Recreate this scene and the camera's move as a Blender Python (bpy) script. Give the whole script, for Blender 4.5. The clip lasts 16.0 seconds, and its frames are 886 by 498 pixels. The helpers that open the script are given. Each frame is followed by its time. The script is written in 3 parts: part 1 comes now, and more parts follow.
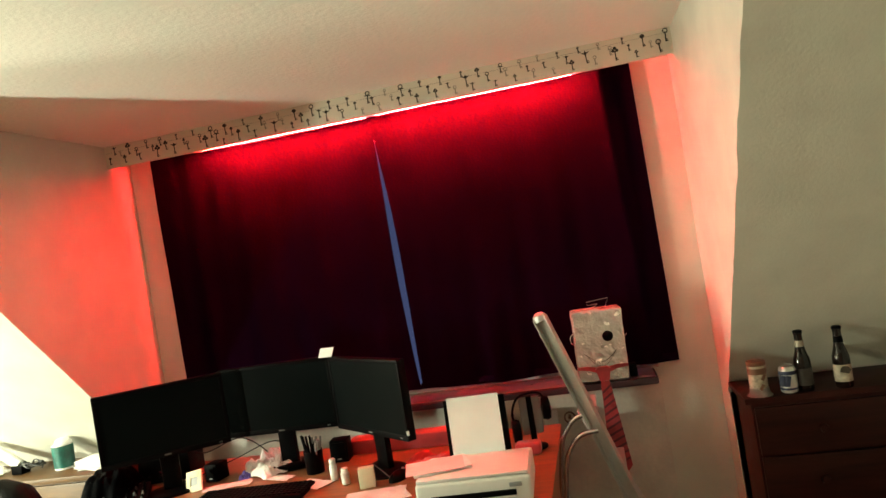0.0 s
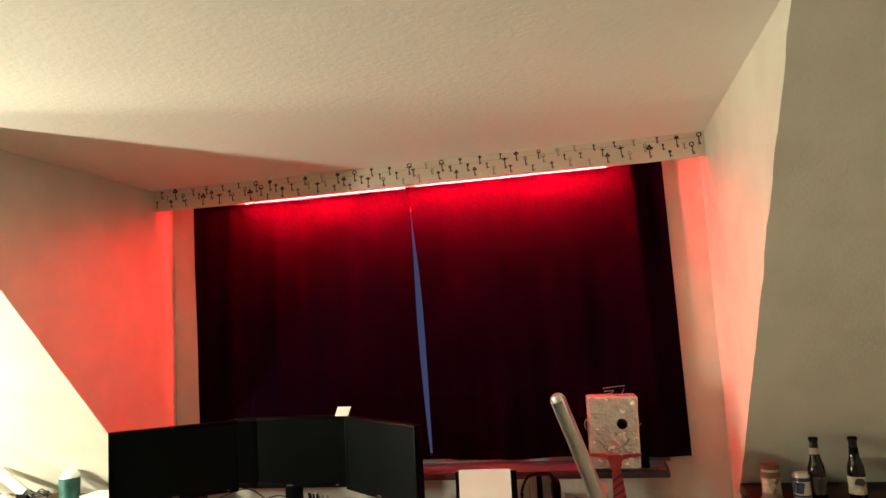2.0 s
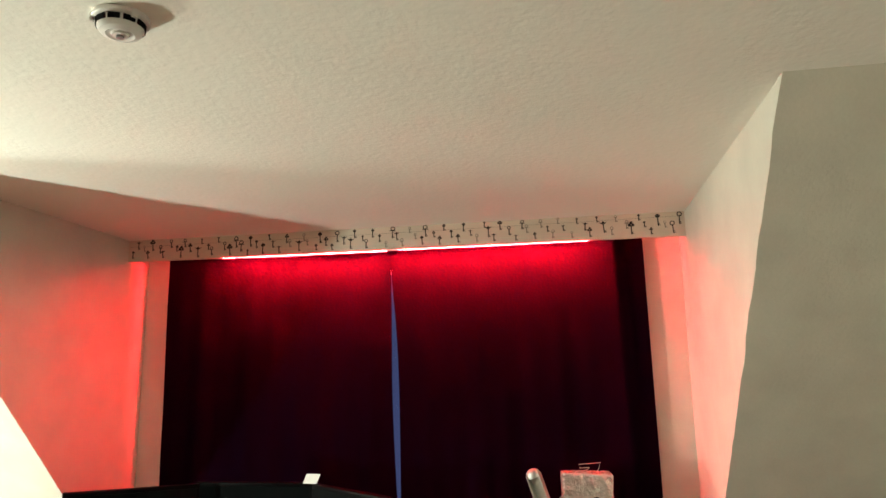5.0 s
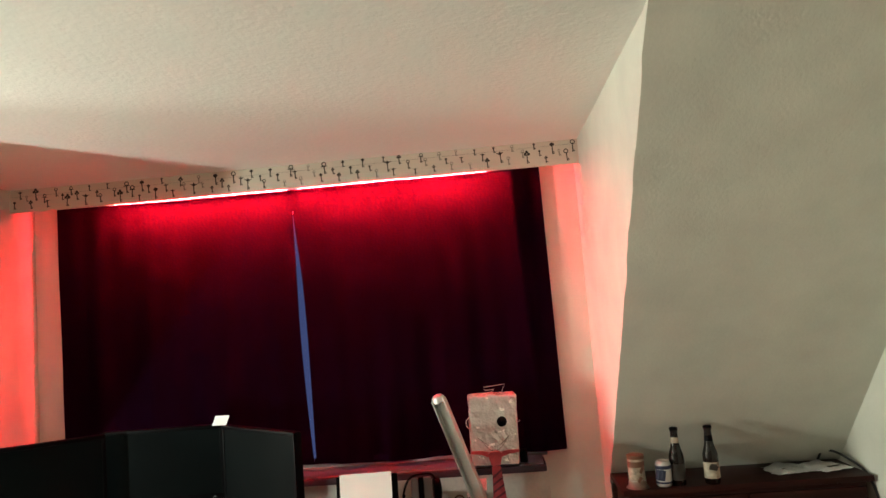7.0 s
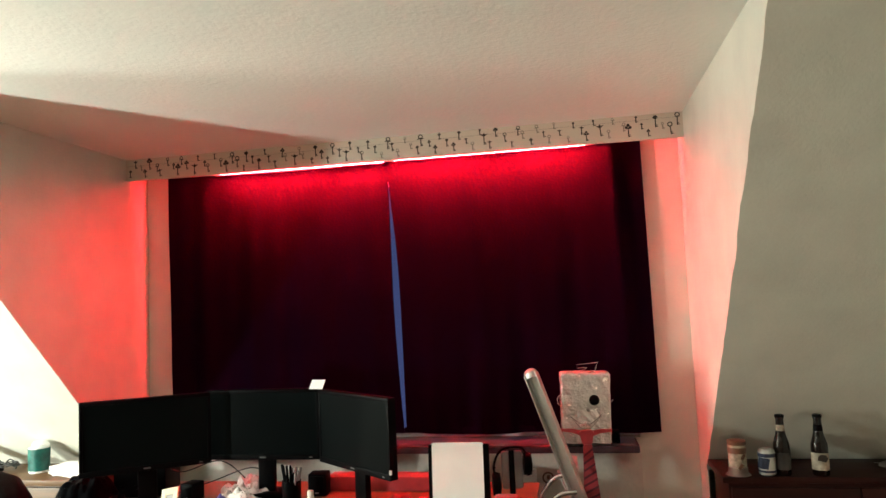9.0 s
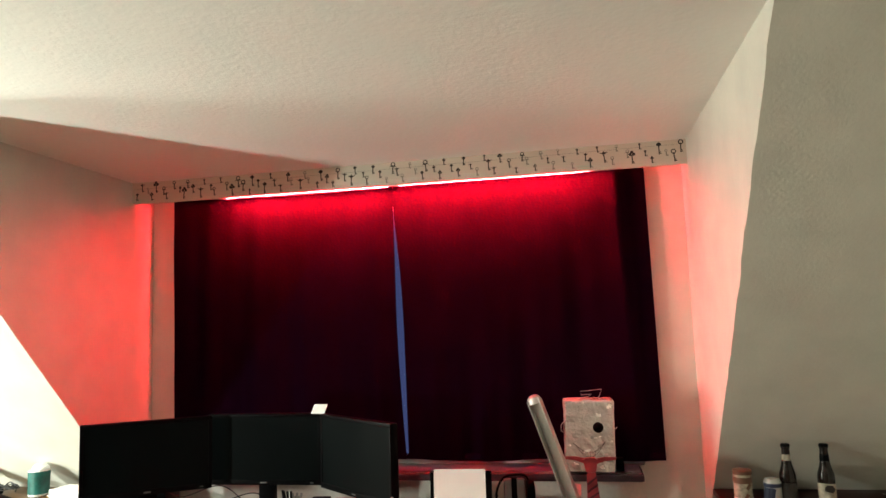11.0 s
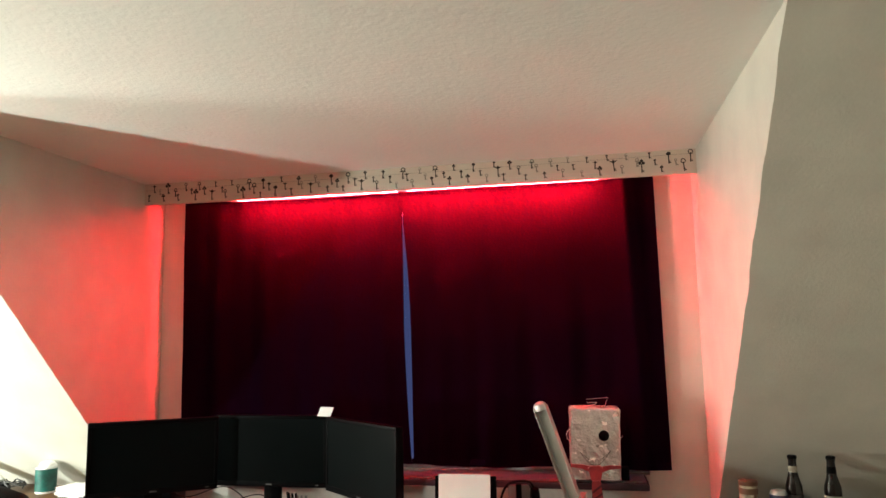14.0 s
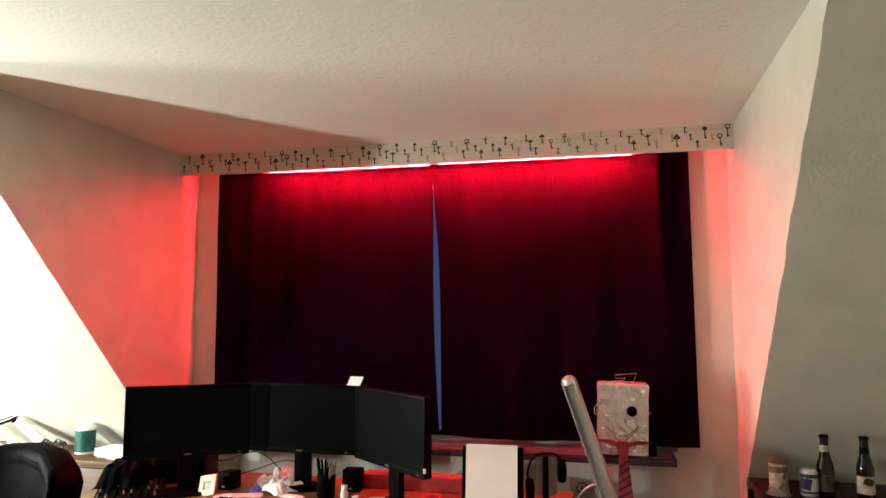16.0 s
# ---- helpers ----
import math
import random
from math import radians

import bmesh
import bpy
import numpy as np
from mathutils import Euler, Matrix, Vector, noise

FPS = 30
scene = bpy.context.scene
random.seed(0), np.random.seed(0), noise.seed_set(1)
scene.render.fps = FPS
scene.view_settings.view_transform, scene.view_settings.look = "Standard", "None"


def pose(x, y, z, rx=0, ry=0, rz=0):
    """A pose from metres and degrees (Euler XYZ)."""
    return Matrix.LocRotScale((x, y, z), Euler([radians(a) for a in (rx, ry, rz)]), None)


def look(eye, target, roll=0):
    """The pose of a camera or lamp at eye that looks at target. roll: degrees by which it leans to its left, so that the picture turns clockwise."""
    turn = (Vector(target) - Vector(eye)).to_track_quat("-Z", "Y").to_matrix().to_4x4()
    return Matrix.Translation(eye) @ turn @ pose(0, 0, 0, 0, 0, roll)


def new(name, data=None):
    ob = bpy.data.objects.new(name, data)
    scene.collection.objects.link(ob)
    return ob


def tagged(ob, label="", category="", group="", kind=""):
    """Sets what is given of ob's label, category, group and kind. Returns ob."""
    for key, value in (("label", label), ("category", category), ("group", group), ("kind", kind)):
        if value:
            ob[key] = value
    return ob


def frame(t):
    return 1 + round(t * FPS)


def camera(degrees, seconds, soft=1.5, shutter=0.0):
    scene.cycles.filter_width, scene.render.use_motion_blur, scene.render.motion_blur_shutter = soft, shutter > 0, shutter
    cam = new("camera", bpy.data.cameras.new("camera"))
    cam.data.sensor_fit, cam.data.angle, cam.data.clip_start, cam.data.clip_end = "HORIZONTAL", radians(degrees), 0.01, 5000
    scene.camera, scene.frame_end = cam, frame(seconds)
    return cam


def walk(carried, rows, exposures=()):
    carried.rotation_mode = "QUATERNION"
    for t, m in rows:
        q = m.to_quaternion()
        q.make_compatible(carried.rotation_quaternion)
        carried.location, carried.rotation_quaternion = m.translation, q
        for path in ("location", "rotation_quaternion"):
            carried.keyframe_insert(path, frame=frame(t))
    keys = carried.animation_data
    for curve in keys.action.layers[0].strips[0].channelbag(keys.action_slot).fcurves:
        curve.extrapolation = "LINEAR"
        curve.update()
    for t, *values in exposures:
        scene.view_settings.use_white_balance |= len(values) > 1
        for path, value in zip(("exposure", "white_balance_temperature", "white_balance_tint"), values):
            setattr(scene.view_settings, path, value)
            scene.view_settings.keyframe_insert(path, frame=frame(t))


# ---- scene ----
cam = camera(65.0, 16.0)

PATH = [
    (0, (0.895, -3.28, 1.576), (0.491, -1.321, 1.578), -9.2),
    (0.5, (0.864, -3.336, 1.574), (0.408, -1.401, 1.8), -2.3),
    (1, (0.830, -3.362, 1.574), (0.445, -1.41, 1.772), -1.4),
    (1.5, (0.837, -3.383, 1.572), (0.369, -1.457, 1.836), -2.3),
    (2, (0.844, -3.384, 1.572), (0.430, -1.439, 1.786), -3.4),
    (2.5, (0.838, -3.375, 1.571), (0.414, -1.431, 1.773), -2.4),
    (3, (0.803, -3.378, 1.568), (0.451, -1.443, 1.921), -0.9),
    (3.5, (0.800, -3.38, 1.568), (0.490, -1.44, 1.939), -1.2),
    (3.7, (0.799, -3.38, 1.57), (0.488, -1.443, 1.958), -1.4),
    (5.8, (0.805, -3.39, 1.625), (0.479, -1.447, 1.965), -0.7),
    (6, (0.813, -3.39, 1.623), (0.533, -1.436, 1.942), -1.8),
    (6.5, (0.872, -3.394, 1.608), (0.706, -1.411, 1.821), -3.5),
    (7, (0.902, -3.391, 1.593), (0.785, -1.401, 1.779), -4.5),
    (7.5, (0.902, -3.379, 1.581), (0.718, -1.392, 1.752), -3.7),
    (8, (0.878, -3.383, 1.569), (0.609, -1.414, 1.814), -2.6),
    (8.5, (0.853, -3.385, 1.555), (0.465, -1.43, 1.736), -3.4),
    (9, (0.850, -3.376, 1.552), (0.491, -1.414, 1.705), -2.5),
    (9.5, (0.855, -3.376, 1.557), (0.493, -1.418, 1.763), -1.9),
    (12, (0.852, -3.383, 1.549), (0.482, -1.431, 1.789), -2.1),
    (12.5, (0.871, -3.384, 1.55), (0.525, -1.428, 1.805), -1.7),
    (13, (0.871, -3.389, 1.548), (0.549, -1.428, 1.791), -1.3),
    (13.5, (0.865, -3.39, 1.546), (0.505, -1.437, 1.8), -1.2),
    (14, (0.851, -3.391, 1.54), (0.463, -1.444, 1.787), -1.0),
    (14.5, (0.843, -3.387, 1.53), (0.454, -1.431, 1.687), -1.3),
    (15, (0.851, -3.389, 1.528), (0.418, -1.446, 1.737), -1.3),
    (15.5, (0.851, -3.385, 1.524), (0.441, -1.436, 1.724), -2.0),
    (16, (0.841, -3.395, 1.514), (0.372, -1.458, 1.701), 0.1),
]
# seconds, stops, kelvin, tint: the picture starts warm and settles
EXPOSURES = [(0.0, 0.05, 7500, -6), (0.5, 0.05, 7500, -6), (1.0, -0.2, 7600, -6), (1.4, -0.1, 8000, 4), (2.0, -0.1, 7900, 5), (2.5, -0.12, 7700, 5), (3.5, -0.05, 7300, 3), (6.0, 0.0, 6500, 2), (7.5, 0.16, 6350, 1), (9.0, 0.05, 6400, 3), (13.0, 0.0, 6450, 5), (15.0, -0.05, 6400, 7), (16.0, -0.08, 6400, 7)]
walk(cam, [(t, look(eye, target, roll)) for t, eye, target, roll in PATH], EXPOSURES)

# ---- light ----
world = bpy.data.worlds.new("dusk")
world.use_nodes = True
scene.world = world
wn = world.node_tree.nodes
sky = wn.new("ShaderNodeTexSky")
sky.sky_type, sky.sun_disc, sky.sun_elevation, sky.sun_rotation = "NISHITA", False, radians(4.0), radians(180)
world.node_tree.links.new(sky.outputs[0], wn["Background"].inputs[0])
wn["Background"].inputs[1].default_value = 0.05
scene.view_settings.exposure = 0.0


def lamp(name, where, watts, colour, radius):
    data = bpy.data.lights.new(name, "POINT")
    data.energy, data.color, data.shadow_soft_size = watts, colour, radius
    ob = new(name, data)
    ob.matrix_world = Matrix.Translation(where)
    return ob


WARM = (0.955, 0.995, 0.915)
LAMP_A = (-2.60, -2.045, 1.10)    # bulb of the floor lamp beside the roof slope
LAMP_C = (-3.10, -1.45, 1.456)     # unseen west lamp, added for fill and the softer ceiling shadow edge
lamp("floor_lamp_bulb", LAMP_A, 184.0, WARM, 0.05)
lamp("west_fill_lamp", LAMP_C, 185.0, WARM, 0.16)

# ---- materials ----


def mat(name, colour, rough=0.6, metal=0.0, vary=0.12, scale=6.0, grain=90.0, bump=0.15, coat=0.0, stretch=(1, 1, 1), dark=None, emit=None, sheen=0.0, per_object=0.0, depth=0.004, spec=0.5):
    """Two scales of variation in colour, a fine relief, and a roughness that wanders."""
    m = bpy.data.materials.new(name)
    m.use_nodes = True
    nt = m.node_tree
    n, l = nt.nodes, nt.links
    b = n["Principled BSDF"]
    tc, mp = n.new("ShaderNodeTexCoord"), n.new("ShaderNodeMapping")
    mp.inputs["Scale"].default_value = stretch
    l.new(tc.outputs["Object"], mp.inputs[0])
    big, fine = n.new("ShaderNodeTexNoise"), n.new("ShaderNodeTexNoise")
    big.inputs["Scale"].default_value, big.inputs["Detail"].default_value = scale, 5
    fine.inputs["Scale"].default_value, fine.inputs["Detail"].default_value = grain, 4
    l.new(mp.outputs[0], big.inputs[0]), l.new(mp.outputs[0], fine.inputs[0])
    ramp = n.new("ShaderNodeValToRGB")
    lo = dark or [c * (1 - vary) for c in colour]
    hi = colour if dark else [min(1, c * (1 + vary)) for c in colour]
    ramp.color_ramp.elements[0].position, ramp.color_ramp.elements[1].position = 0.3, 0.7
    ramp.color_ramp.elements[0].color, ramp.color_ramp.elements[1].color = (*lo, 1), (*hi, 1)
    l.new(big.outputs[0], ramp.inputs[0])
    mix = n.new("ShaderNodeMix")
    mix.data_type, mix.blend_type = "RGBA", "MULTIPLY"
    mix.inputs[0].default_value = min(1, vary * 2)
    l.new(ramp.outputs[0], mix.inputs[6])
    l.new(fine.outputs[0], mix.inputs[7])
    gain = n.new("ShaderNodeMix")
    gain.data_type = "RGBA"
    gain.inputs[0].default_value = 0.55
    l.new(mix.outputs[2], gain.inputs[6]), l.new(ramp.outputs[0], gain.inputs[7])
    out = gain.outputs[2]
    if per_object:
        info, hsv, ad = n.new("ShaderNodeObjectInfo"), n.new("ShaderNodeHueSaturation"), n.new("ShaderNodeMapRange")
        ad.inputs[3].default_value, ad.inputs[4].default_value = 1 - per_object, 1 + per_object
        l.new(info.outputs["Random"], ad.inputs[0]), l.new(ad.outputs[0], hsv.inputs["Value"]), l.new(out, hsv.inputs["Color"])
        out = hsv.outputs[0]
    l.new(out, b.inputs["Base Color"])
    rr = n.new("ShaderNodeMapRange")
    rr.inputs[3].default_value, rr.inputs[4].default_value = max(0.02, rough - 0.08), min(1, rough + 0.08)
    l.new(big.outputs[0], rr.inputs[0]), l.new(rr.outputs[0], b.inputs["Roughness"])
    b.inputs["Metallic"].default_value = metal
    b.inputs["Specular IOR Level"].default_value = spec
    b.inputs["Coat Weight"].default_value = coat
    b.inputs["Sheen Weight"].default_value = sheen
    if bump:
        bp = n.new("ShaderNodeBump")
        bp.inputs["Strength"].default_value, bp.inputs["Distance"].default_value = bump, depth
        l.new(fine.outputs[0], bp.inputs["Height"]), l.new(bp.outputs[0], b.inputs["Normal"])
    if emit:
        b.inputs["Emission Color"].default_value = (*emit[0], 1)
        b.inputs["Emission Strength"].default_value = emit[1]
    return m


M = dict(
    paint=mat("cream_wall_paint", (0.69, 0.675, 0.59), 0.78, vary=0.07, scale=5.0, grain=95, bump=0.32, depth=0.003),
    ceiling=mat("stippled_ceiling_paint", (0.87, 0.86, 0.785), 0.8, vary=0.03, scale=1.1, grain=52, bump=0.30, depth=0.006),
    sill=mat("dark_stained_board", (0.050, 0.026, 0.042), 0.5, vary=0.5, scale=16, grain=90, bump=0.2, stretch=(.6, 3, 3)),
    farwall=mat("dull_brown_wallpaper", (0.30, 0.26, 0.21), 0.8, vary=0.15, scale=3, grain=60, bump=0.2),
    lowwall=mat("scuffed_wall_paint", (0.68, 0.63, 0.56), 0.7, vary=0.24, scale=3.2, grain=60, bump=0.3, depth=0.003),
    carpet=mat("darkened_unseen_carpet", (0.11, 0.085, 0.065), 0.95, vary=0.2, scale=4, grain=260, bump=0.8),
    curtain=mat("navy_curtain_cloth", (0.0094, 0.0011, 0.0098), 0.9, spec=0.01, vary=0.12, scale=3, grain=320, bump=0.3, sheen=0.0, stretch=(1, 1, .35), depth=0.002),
    hem=mat("blue_curtain_lining", (0.085, 0.12, 0.26), 0.8, vary=0.38, scale=22, grain=200, bump=0.2),
    pelmet=mat("cream_border_paper", (0.68, 0.60, 0.50), 0.7, vary=0.05, scale=5, grain=120, bump=0.1),
    ink=mat("black_print_ink", (0.04, 0.028, 0.02), 0.7, vary=0.3, scale=30, grain=200, bump=0),
    faint=mat("grey_print_ink", (0.30, 0.27, 0.22), 0.7, vary=0.3, scale=30, grain=200, bump=0),
    led=mat("red_led_diffuser", (0.9, 0.5, 0.5), 0.4, vary=0.02, bump=0, emit=((1.0, 0.012, 0.022), 3600.0)),
    led_extra=mat("red_led_extra", (0.9, 0.5, 0.5), 0.4, vary=0.02, bump=0, emit=((1.0, 0.012, 0.022), 205.0)),
    upvc=mat("white_window_plastic", (0.75, 0.76, 0.78), 0.35, vary=0.03, scale=4, grain=60, bump=0.03),
    pine=mat("orange_pine_veneer", (0.27, 0.125, 0.055), 0.42, vary=0.25, scale=5, grain=40, bump=0.08, stretch=(1, 9, 9)),
    oak=mat("honey_oak_veneer", (0.115, 0.056, 0.019), 0.45, vary=0.25, scale=4, grain=40, bump=0.1, stretch=(1, 9, 9)),
    mahogany=mat("dark_mahogany", (0.033, 0.008, 0.006), 0.46, spec=0.12, vary=0.35, scale=4, grain=34, bump=0.08, stretch=(1, 9, 9)),
    black=mat("black_plastic", (0.0022, 0.0022, 0.0026), 0.45, spec=0.035, vary=0.15, scale=14, grain=220, bump=0.08),
    screen=mat("switched_off_screen", (0.0024, 0.0040, 0.0042), 0.38, spec=0.034, vary=0.2, scale=3, grain=300, bump=0.02),
    dull=mat("dull_grey_plastic", (0.11, 0.11, 0.11), 0.55, vary=0.2, scale=30, grain=150, bump=0.05),
    grey=mat("grey_plastic", (0.28, 0.28, 0.28), 0.5, vary=0.1, scale=9, grain=150, bump=0.08),
    white=mat("white_plastic", (0.78, 0.77, 0.74), 0.38, vary=0.04, scale=7, grain=90, bump=0.04),
    paper=mat("white_paper", (0.88, 0.885, 0.88), 0.85, vary=0.03, scale=9, grain=150, bump=0.05),
    pink=mat("pinkish_paper", (0.80, 0.68, 0.68), 0.85, vary=0.08, scale=9, grain=150, bump=0.05),
    foil=mat("crumpled_silver_foil", (0.86, 0.85, 0.83), 0.25, 0.6, vary=0.12, scale=22, grain=70, bump=0.7, depth=0.008),
    alu=mat("brushed_aluminium", (0.52, 0.52, 0.50), 0.42, 0.65, vary=0.1, scale=8, grain=90, bump=0.12, stretch=(1, 1, .15)),
    chrome=mat("chromed_tube", (0.70, 0.70, 0.70), 0.18, 1.0, vary=0.05, scale=12, grain=90, bump=0.02),
    tie=mat("red_woven_cloth", (0.38, 0.035, 0.05), 0.7, vary=0.25, scale=26, grain=210, bump=0.25, sheen=0.3),
    stripe=mat("dark_red_stripe", (0.12, 0.012, 0.025), 0.7, vary=0.2, scale=26, grain=210, bump=0.2),
    red=mat("red_cloth", (0.42, 0.03, 0.04), 0.75, vary=0.2, scale=14, grain=160, bump=0.35, sheen=0.2),
    teal=mat("teal_label", (0.013, 0.12, 0.10), 0.4, vary=0.5, scale=22, grain=120, bump=0.03),
    leather=mat("black_leather", (0.0011, 0.0012, 0.0018), 0.5, spec=0.009, vary=0.25, scale=8, grain=130, bump=0.2),
    brown=mat("brown_plastic_lid", (0.16, 0.07, 0.035), 0.45, vary=0.15, scale=12, grain=100, bump=0.05),
    cream=mat("cream_card", (0.74, 0.66, 0.48), 0.7, vary=0.08, scale=12, grain=100, bump=0.06),
    amber=mat("dark_amber_glass", (0.008, 0.004, 0.003), 0.12, spec=0.4, vary=0.1, scale=9, grain=80, bump=0),
    label=mat("worn_cream_label", (0.50, 0.43, 0.33), 0.6, vary=0.45, scale=55, grain=140, bump=0.05),
    dark_label=mat("dark_brown_label", (0.035, 0.026, 0.02), 0.55, vary=0.6, scale=60, grain=140, bump=0.05),
    blue=mat("navy_print", (0.012, 0.018, 0.055), 0.5, vary=0.2, scale=25, grain=120, bump=0),
    purple=mat("violet_plastic", (0.12, 0.08, 0.40), 0.3, vary=0.3, scale=30, grain=90, bump=0.1),
    cable=mat("black_cable_rubber", (0.018, 0.018, 0.018), 0.55, vary=0.15, scale=20, grain=120, bump=0.05),
    bulb=mat("frosted_lamp_glass", (0.9, 0.87, 0.8), 0.5, vary=0.02, bump=0),
)
glass = bpy.data.materials.new("window_glass")
glass.use_nodes = True
g = glass.node_tree.nodes["Principled BSDF"]
g.inputs["Transmission Weight"].default_value, g.inputs["Roughness"].default_value, g.inputs["IOR"].default_value = 1.0, 0.02, 1.45
g.inputs["Base Color"].default_value = (0.93, 0.96, 0.95, 1)
M["glass"] = glass
film = bpy.data.materials.new("clear_plastic_film")
film.use_nodes = True
g = film.node_tree.nodes["Principled BSDF"]
g.inputs["Transmission Weight"].default_value, g.inputs["Roughness"].default_value, g.inputs["IOR"].default_value = 0.92, 0.34, 1.18
g.inputs["Base Color"].default_value = (0.92, 0.92, 0.92, 1)
M["film"] = film

backsky = bpy.data.materials.new("dusk_sky")
backsky.use_nodes = True
nt = backsky.node_tree
em, tc, rp, sp = nt.nodes.new("ShaderNodeEmission"), nt.nodes.new("ShaderNodeTexCoord"), nt.nodes.new("ShaderNodeValToRGB"), nt.nodes.new("ShaderNodeSeparateXYZ")
rp.color_ramp.elements[0].color, rp.color_ramp.elements[1].color = (0.054, 0.066, 0.175, 1), (0.044, 0.056, 0.165, 1)
nt.links.new(tc.outputs["Generated"], sp.inputs[0]), nt.links.new(sp.outputs[2], rp.inputs[0]), nt.links.new(rp.outputs[0], em.inputs[0])
nt.links.new(em.outputs[0], nt.nodes["Material Output"].inputs[0])

# ---- shape helpers ----


def bm_box(x0, x1, y0, y1, z0, z1, bevel=0.0, seg=2):
    bm = bmesh.new()
    bmesh.ops.create_cube(bm, size=1)
    for v in bm.verts:
        v.co = Vector(((x0 + x1) / 2 + v.co.x * (x1 - x0), (y0 + y1) / 2 + v.co.y * (y1 - y0), (z0 + z1) / 2 + v.co.z * (z1 - z0)))
    if bevel:
        bmesh.ops.bevel(bm, geom=bm.edges[:], offset=bevel, segments=seg, affect="EDGES", profile=0.6)
    return bm


def bm_lathe(profile, seg=24, close=True):
    """A turned shape from (radius, height) pairs, from the foot up."""
    bm = bmesh.new()
    rings = []
    for r, z in profile:
        rings.append([bm.verts.new((r * math.cos(2 * math.pi * i / seg), r * math.sin(2 * math.pi * i / seg), z)) for i in range(seg)])
    for a, b in zip(rings, rings[1:]):
        for i in range(seg):
            bm.faces.new((a[i], a[(i + 1) % seg], b[(i + 1) % seg], b[i]))
    if close:
        bm.faces.new(rings[0][::-1])
        bm.faces.new(rings[-1])
    return bm


def bm_tube(points, radius, seg=8, taper=None, flat=1.0):
    """A round bar along points."""
    bm = bmesh.new()
    pts = [Vector(p) for p in points]
    rings, up = [], Vector((0, 0, 1))
    for i, p in enumerate(pts):
        d = (pts[min(i + 1, len(pts) - 1)] - pts[max(i - 1, 0)]).normalized()
        side = d.cross(up)
        if side.length < 0.05:
            side = d.cross(Vector((0, 1, 0)))
        side.normalize()
        top = side.cross(d)
        r = radius * (1 if taper is None else 1 + (taper - 1) * i / (len(pts) - 1))
        rings.append([bm.verts.new(p + side * (r * math.cos(2 * math.pi * k / seg)) + top * (r * flat * math.sin(2 * math.pi * k / seg))) for k in range(seg)])
    for a, b in zip(rings, rings[1:]):
        for k in range(seg):
            bm.faces.new((a[k], a[(k + 1) % seg], b[(k + 1) % seg], b[k]))
    bm.faces.new(rings[0][::-1])
    bm.faces.new(rings[-1])
    return bm


def smooth_path(points, steps=6):
    """A curve through the points."""
    p = [Vector(q) for q in points]
    p = [p[0] * 2 - p[1]] + p + [p[-1] * 2 - p[-2]]
    out = []
    for a, b, c, d in zip(p, p[1:], p[2:], p[3:]):
        for i in range(steps):
            t = i / steps
            out.append(0.5 * (2 * b + (c - a) * t + (2 * a - 5 * b + 4 * c - d) * t * t + (3 * b - a - 3 * c + d) * t ** 3))
    return out + [p[-2]]


def bm_prism(outline, depth, axis="y"):
    """An outline of (a, b) pairs, given a depth along an axis."""
    bm = bmesh.new()
    place = {"y": lambda a, b, c: (a, c, b), "x": lambda a, b, c: (c, a, b), "z": lambda a, b, c: (a, b, c)}[axis]
    lo = [bm.verts.new(place(a, b, 0)) for a, b in outline]
    hi = [bm.verts.new(place(a, b, depth)) for a, b in outline]
    bm.faces.new(lo)
    bm.faces.new(hi[::-1])
    for i in range(len(lo)):
        j = (i + 1) % len(lo)
        bm.faces.new((lo[j], lo[i], hi[i], hi[j]))
    bmesh.ops.recalc_face_normals(bm, faces=bm.faces[:])
    return bm


def bm_join(*parts):
    out = bmesh.new()
    for b in parts:
        me = bpy.data.meshes.new("piece")
        b.to_mesh(me)
        out.from_mesh(me)
        b.free()
        bpy.data.meshes.remove(me)
    return out


def moved(bm, m):
    bm.transform(m)
    return bm


def mesh_of(name, bm, material, smooth=True):
    bmesh.ops.recalc_face_normals(bm, faces=bm.faces[:])
    me = bpy.data.meshes.new(name)
    bm.to_mesh(me)
    bm.free()
    me.materials.append(material)
    if smooth:
        me.set_sharp_from_angle(angle=radians(38))
        me.polygons.foreach_set("use_smooth", [True] * len(me.polygons))
    return me


def solid(name, bm, material, label, category, m=None, kind="", group=""):
    ob = new(name, mesh_of(name, bm, material))
    if m is not None:
        ob.matrix_world = m
    return tagged(ob, label, category, group, kind)


def thing(name, label, category, m=None, group="", kind=""):
    ob = new(name)
    ob.empty_display_size = 0.05
    if m is not None:
        ob.matrix_world = m
    return tagged(ob, label, category, group, kind)


def part(name, bm, material, parent, label="", m=None):
    ob = new(name, mesh_of(name, bm, material))
    ob.parent = parent
    if m is not None:
        ob.matrix_basis = m
    if label:
        ob["label"] = label
    return ob


# ---- the room ----
XC = 1.375                   # dormer cheeks at +-XC
HC = 2.353                   # ceiling
YA, SL = -1.651, 1.068       # the roof slope leaves the ceiling at YA and falls SL per metre
YK = -0.19                   # knee wall under the slopes
XR, XL, YB = 2.34, -3.3, -4.6


def slope_z(y):
    return HC - SL * (y - YA)


def structure(name, bm, material, label, category):
    return solid(name, bm, material, label, category, kind="structure")


# floor is never in view; its dark tone holds down bounced light
structure("floor", bm_box(XL - .1, XR + .1, YB - .1, 0.1, -0.1, 0.0), M["carpet"], "unseen brown carpet floor, darkened to cut bounced light", "floor")
structure("ceiling", bm_join(bm_box(XL, XR, YB, YA, HC, HC + .1), bm_box(-XC, XC, YA, 0.0, HC, HC + .1)), M["ceiling"],
          "cream stippled ceiling running into the dormer", "ceiling")
